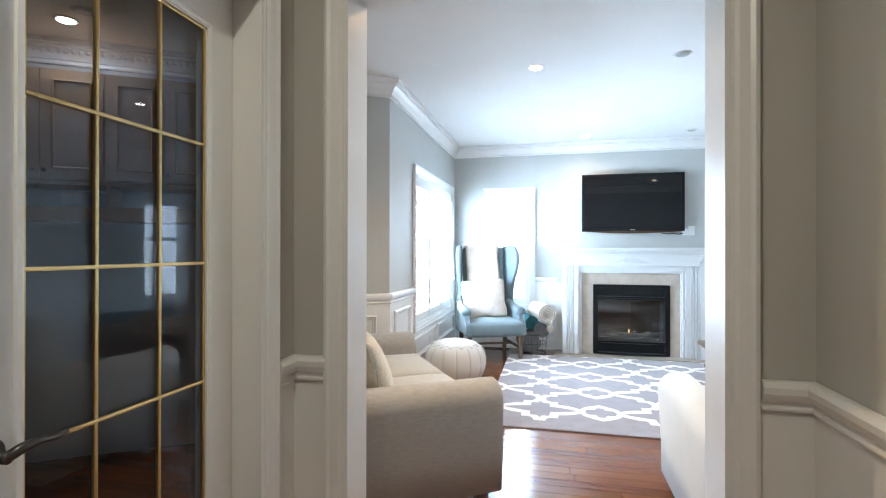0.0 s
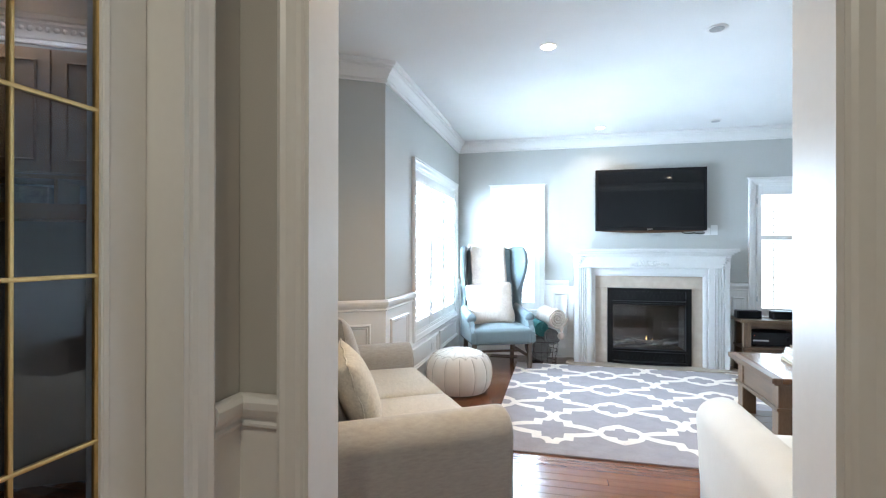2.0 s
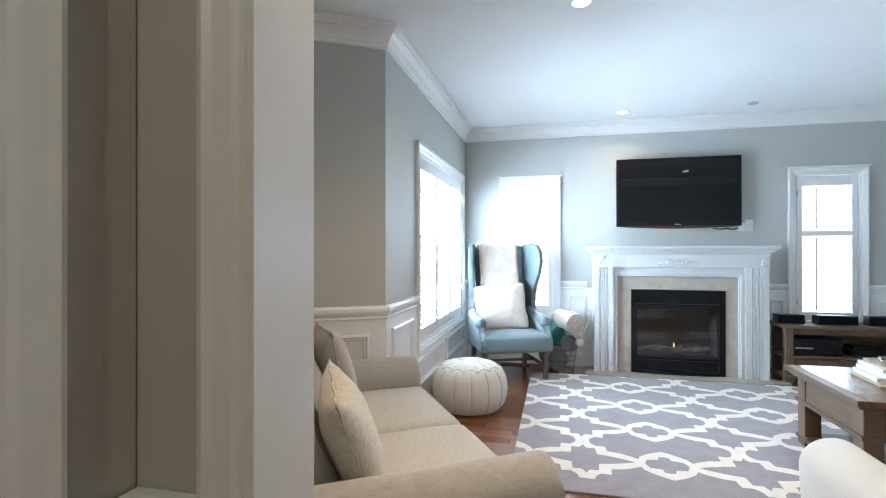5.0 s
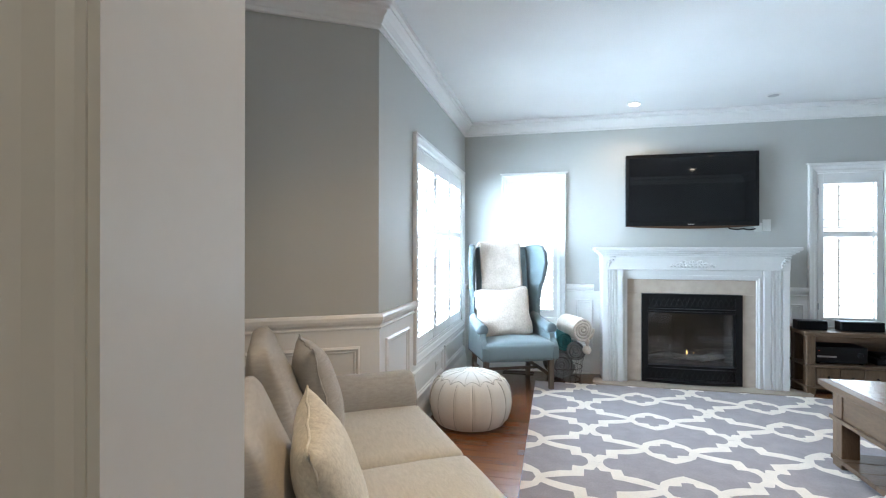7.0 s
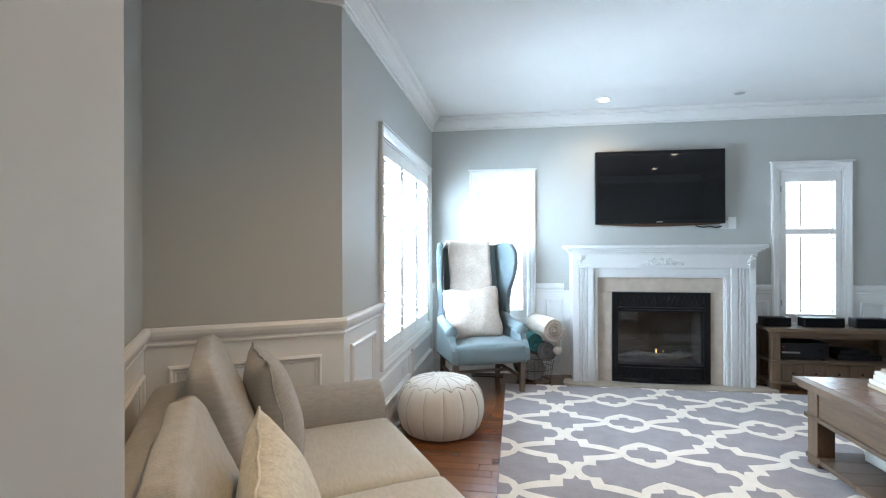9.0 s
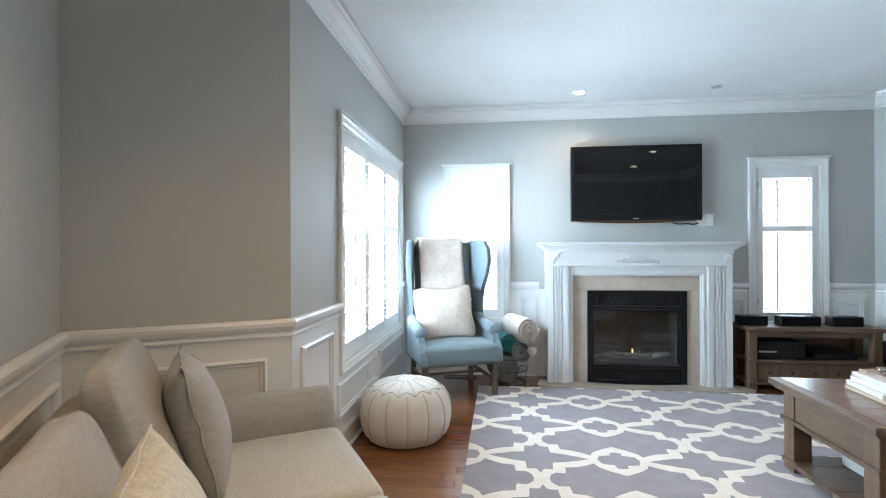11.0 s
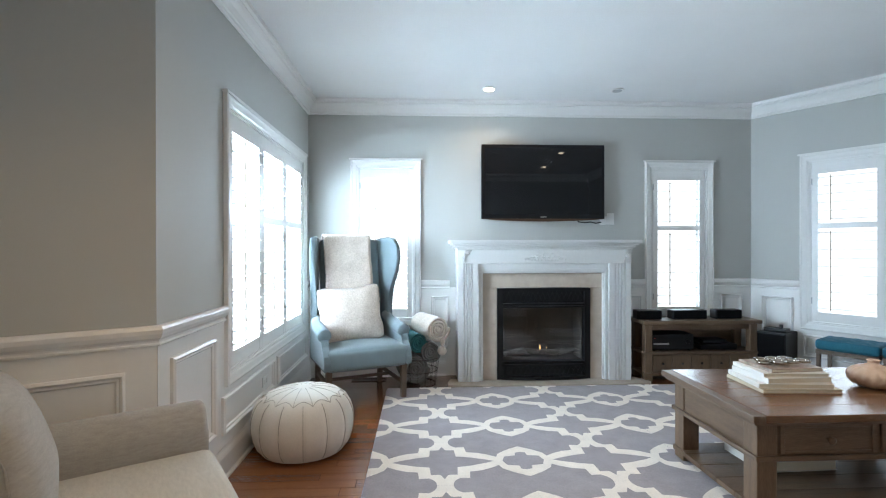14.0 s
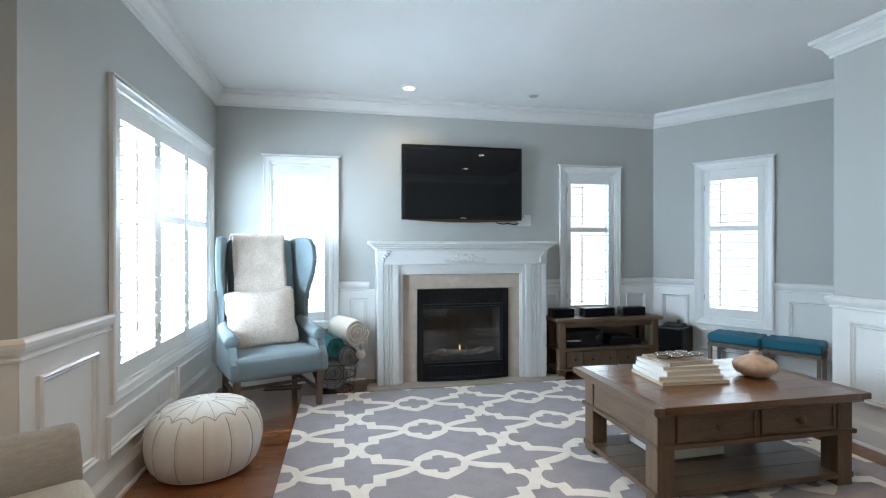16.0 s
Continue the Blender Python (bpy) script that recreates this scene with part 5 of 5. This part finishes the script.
# ---- wire basket with rolled blankets ----
BKX, BKY = -0.255, 6.275
bk = thing("wire_basket", Matrix.Translation((BKX, BKY, 0)), "dark wire basket holding rolled blankets", "basket")
for zz, rr in ((0.004, 0.165), (0.13, 0.184), (0.25, 0.200)):
    part("hoop", tube(bmesh.new(), [(rr * math.cos(2 * math.pi * i / 32), rr * math.sin(2 * math.pi * i / 32), zz) for i in range(32)], 0.0028, 6, closed=True), M_WIRE, bk)
for k in range(16):
    a = 2 * math.pi * k / 16
    part("wire", tube(bmesh.new(), [(0.165 * math.cos(a), 0.165 * math.sin(a), 0.004), (0.200 * math.cos(a), 0.200 * math.sin(a), 0.25)], 0.0014, 5), M_WIRE, bk)


def roll(m, L, R, turns, material, label, t=0.019):
    """A blanket rolled up along its own y: a spiral pulled to length."""
    bm = bmesh.new()
    n = int(turns * 22)
    prev = None
    for i in range(n + 1):
        a = 2 * math.pi * turns * i / n
        r = 0.014 + (R - 0.014) * i / n
        row = []
        for y in (-L / 2, -L / 2 + 0.01, -L / 3, -L / 6, 0, L / 6, L / 3, L / 2 - 0.01, L / 2):
            q = r * (0.985 if abs(y) == L / 2 else 1) + 0.007 * noise.noise(Vector((a, y * 8, R * 50)))
            row.append(bm.verts.new((q * math.cos(a), y + 0.006 * math.sin(a * 0.7), q * math.sin(a))))
        if prev:
            for p in range(8):
                bm.faces.new((prev[p], prev[p + 1], row[p + 1], row[p]))
        prev = row
    bmesh.ops.recalc_face_normals(bm, faces=bm.faces)
    bmesh.ops.solidify(bm, geom=bm.faces[:], thickness=t)
    ob = part("rolled_blanket", bm, material, smooth=True)
    ob.matrix_basis = m
    return tagged(ob, label, "blanket", "rolled blankets in the basket")


def rolled(end, L, R, turns, turn, tilt, material, label, t):
    """A roll whose spiral end lies at a place, its body running back from it."""
    m = pose(end[0] - math.sin(radians(turn)) * L / 2, end[1] + math.cos(radians(turn)) * L / 2, end[2], tilt, 0, turn)
    return roll(m, L, R, turns, material, label, t)


rolled((-0.27, 6.165, 0.155), 0.24, 0.140, 5, 18, 0, M_GREYT, "rolled grey knitted blanket in the basket", 0.017)
rolled((-0.135, 6.175, 0.305), 0.24, 0.105, 4, 24, 0, M_GREYT, "rolled grey knitted blanket in the basket", 0.014)
rolled((-0.245, 6.145, 0.405), 0.26, 0.098, 4, 28, 4, M_TEALT, "rolled teal blanket in the basket", 0.013)
cream = rolled((-0.065, 6.14, 0.530), 0.32, 0.128, 4, 30, 3, M_FUR, "rolled cream fleece blanket with a pompom in the basket", 0.021)
ball = lathe(bmesh.new(), [(0.004, -0.042), (0.024, -0.036), (0.038, -0.018), (0.043, 0.0), (0.038, 0.018), (0.024, 0.036), (0.004, 0.042)], 28, wave=lambda a, r, z: 1 + 0.06 * math.sin(9 * a + 60 * z))
part("pompom", ball, M_FUR, cream, "cream wool pompom", smooth=True, at=Matrix.Translation((0.045, -0.155, -0.205)))
tail = tube(bmesh.new(), [(0.04, -0.15, -0.10), (0.050, -0.155, -0.13), (0.045, -0.158, -0.165)], [0.03, 0.024, 0.012], 10)
part("loose_end", tail, M_FUR, cream, "hanging cream blanket end", smooth=True)

# ---- small fittings ----
vo = thing("outlet", F_EAST2.m(0.31, 0.0055, 0.40), "white electrical outlet in the wainscot panel", "socket")
part("plate", boxed(-0.036, 0.036, -0.006, -0.0002, 0, 0.115, 0.002, 2), M_PLATE, vo)
for k in (0.022, 0.065):
    part("socket", boxed(-0.017, 0.017, -0.008, -0.0062, k, k + 0.028, 0.002, 1), M_TRIM, vo)
fv = thing("floor_register", Matrix.Translation((-0.72, 6.39, 0.0005)), "dark bronze floor register by the wall", "vent")
part("frame", ring(bmesh.new(), -0.16, 0.16, -0.055, 0.055, [(0, 0), (0, 0.005), (0.012, 0.006), (0.015, 0)]), M_WIRE, fv, at=Matrix.Rotation(radians(-90), 4, "X"))
for k in range(14):
    part("slat", boxed(-0.14 + 0.0205 * k, -0.128 + 0.0205 * k, -0.04, 0.04, 0.0002, 0.004), M_WIRE, fv)

# ---- floor boards ----
fl = thing("floor", Matrix(), "glossy red-brown oak strip floor", "floor", kind="structure")
BW = 0.083
plank_sizes = (0.9, 1.2, 1.5, 1.8)
PLANKS = {}
for L in plank_sizes:
    bm = boxed(-L / 2 + 0.0006, L / 2 - 0.0006, -BW / 2 + 0.0006, BW / 2 - 0.0006, -0.02, 0.0)
    top = [e for e in bm.edges if all(v.co.z > -0.001 for v in e.verts)]
    bmesh.ops.bevel(bm, geom=top, offset=0.0009, segments=1, affect="EDGES")
    me = bpy.data.meshes.new("floor_board")
    bm.to_mesh(me)
    bm.free()
    me.materials.append(M_BOARD)
    PLANKS[L] = me
rng = random.Random(4)
y = -1.78
rest_v, rest_f = [], []
while y < 6.56:
    # the boards run from wall to wall
    if y < 1.60:
        start, end = -4.40, 0.72
    elif y < 3.05:
        start, end = -4.40 + 1.603 * (y - 1.53), 3.12
    elif y < 3.82:
        start, end = -2.12 + 1.6 * max(0.0, y - 3.36), 3.12
    else:
        start, end = -1.36, 3.12 if y < 4.54 else 3.16 + 0.65 * (6.53 - y)
    x = start - rng.random() * 0.8
    while x < end:
        L = rng.choice(plank_sizes)
        xa, xb = max(x, start), min(x + L, end)
        near = 1.4 < y < 3.7 and -1.5 < xb and xa < 1.3 or 3.6 < y < 6.5 and xa < -0.55
        if near and xb - xa > L - 1e-6:
            ob = new("floor_board", PLANKS[L])
            ob.parent = fl
            ob.location = (x + L / 2, y, 0)
        elif xb - xa > 0.03:
            k = len(rest_v)
            g = 0.0006
            for z in (0, -0.02):
                rest_v += [(xa + g, y - BW / 2 + g, z), (xb - g, y - BW / 2 + g, z), (xb - g, y + BW / 2 - g, z), (xa + g, y + BW / 2 - g, z)]
            rest_f += [(k, k + 1, k + 2, k + 3), (k, k + 4, k + 5, k + 1), (k + 1, k + 5, k + 6, k + 2), (k + 2, k + 6, k + 7, k + 3), (k + 3, k + 7, k + 4, k)]
        x += L
    y += BW
me = bpy.data.meshes.new("floor_boards_rest")
me.from_pydata(rest_v, [], rest_f)
M_BOARD2 = mat("red_oak_boards_joined", (0.15, 0.047, 0.016), 0.17, var=0.22, scale=3, fine=30, bump=0.012, stretch=(1.2, 14, 14), rand=0.5, coat=0.5, hue=(0.23, 0.084, 0.029), island=True)
me.materials.append(M_BOARD2)
ob = new("floor_boards_rest", me)
ob.parent = fl
tagged(ob, "glossy red-brown oak boards", kind="stuff")
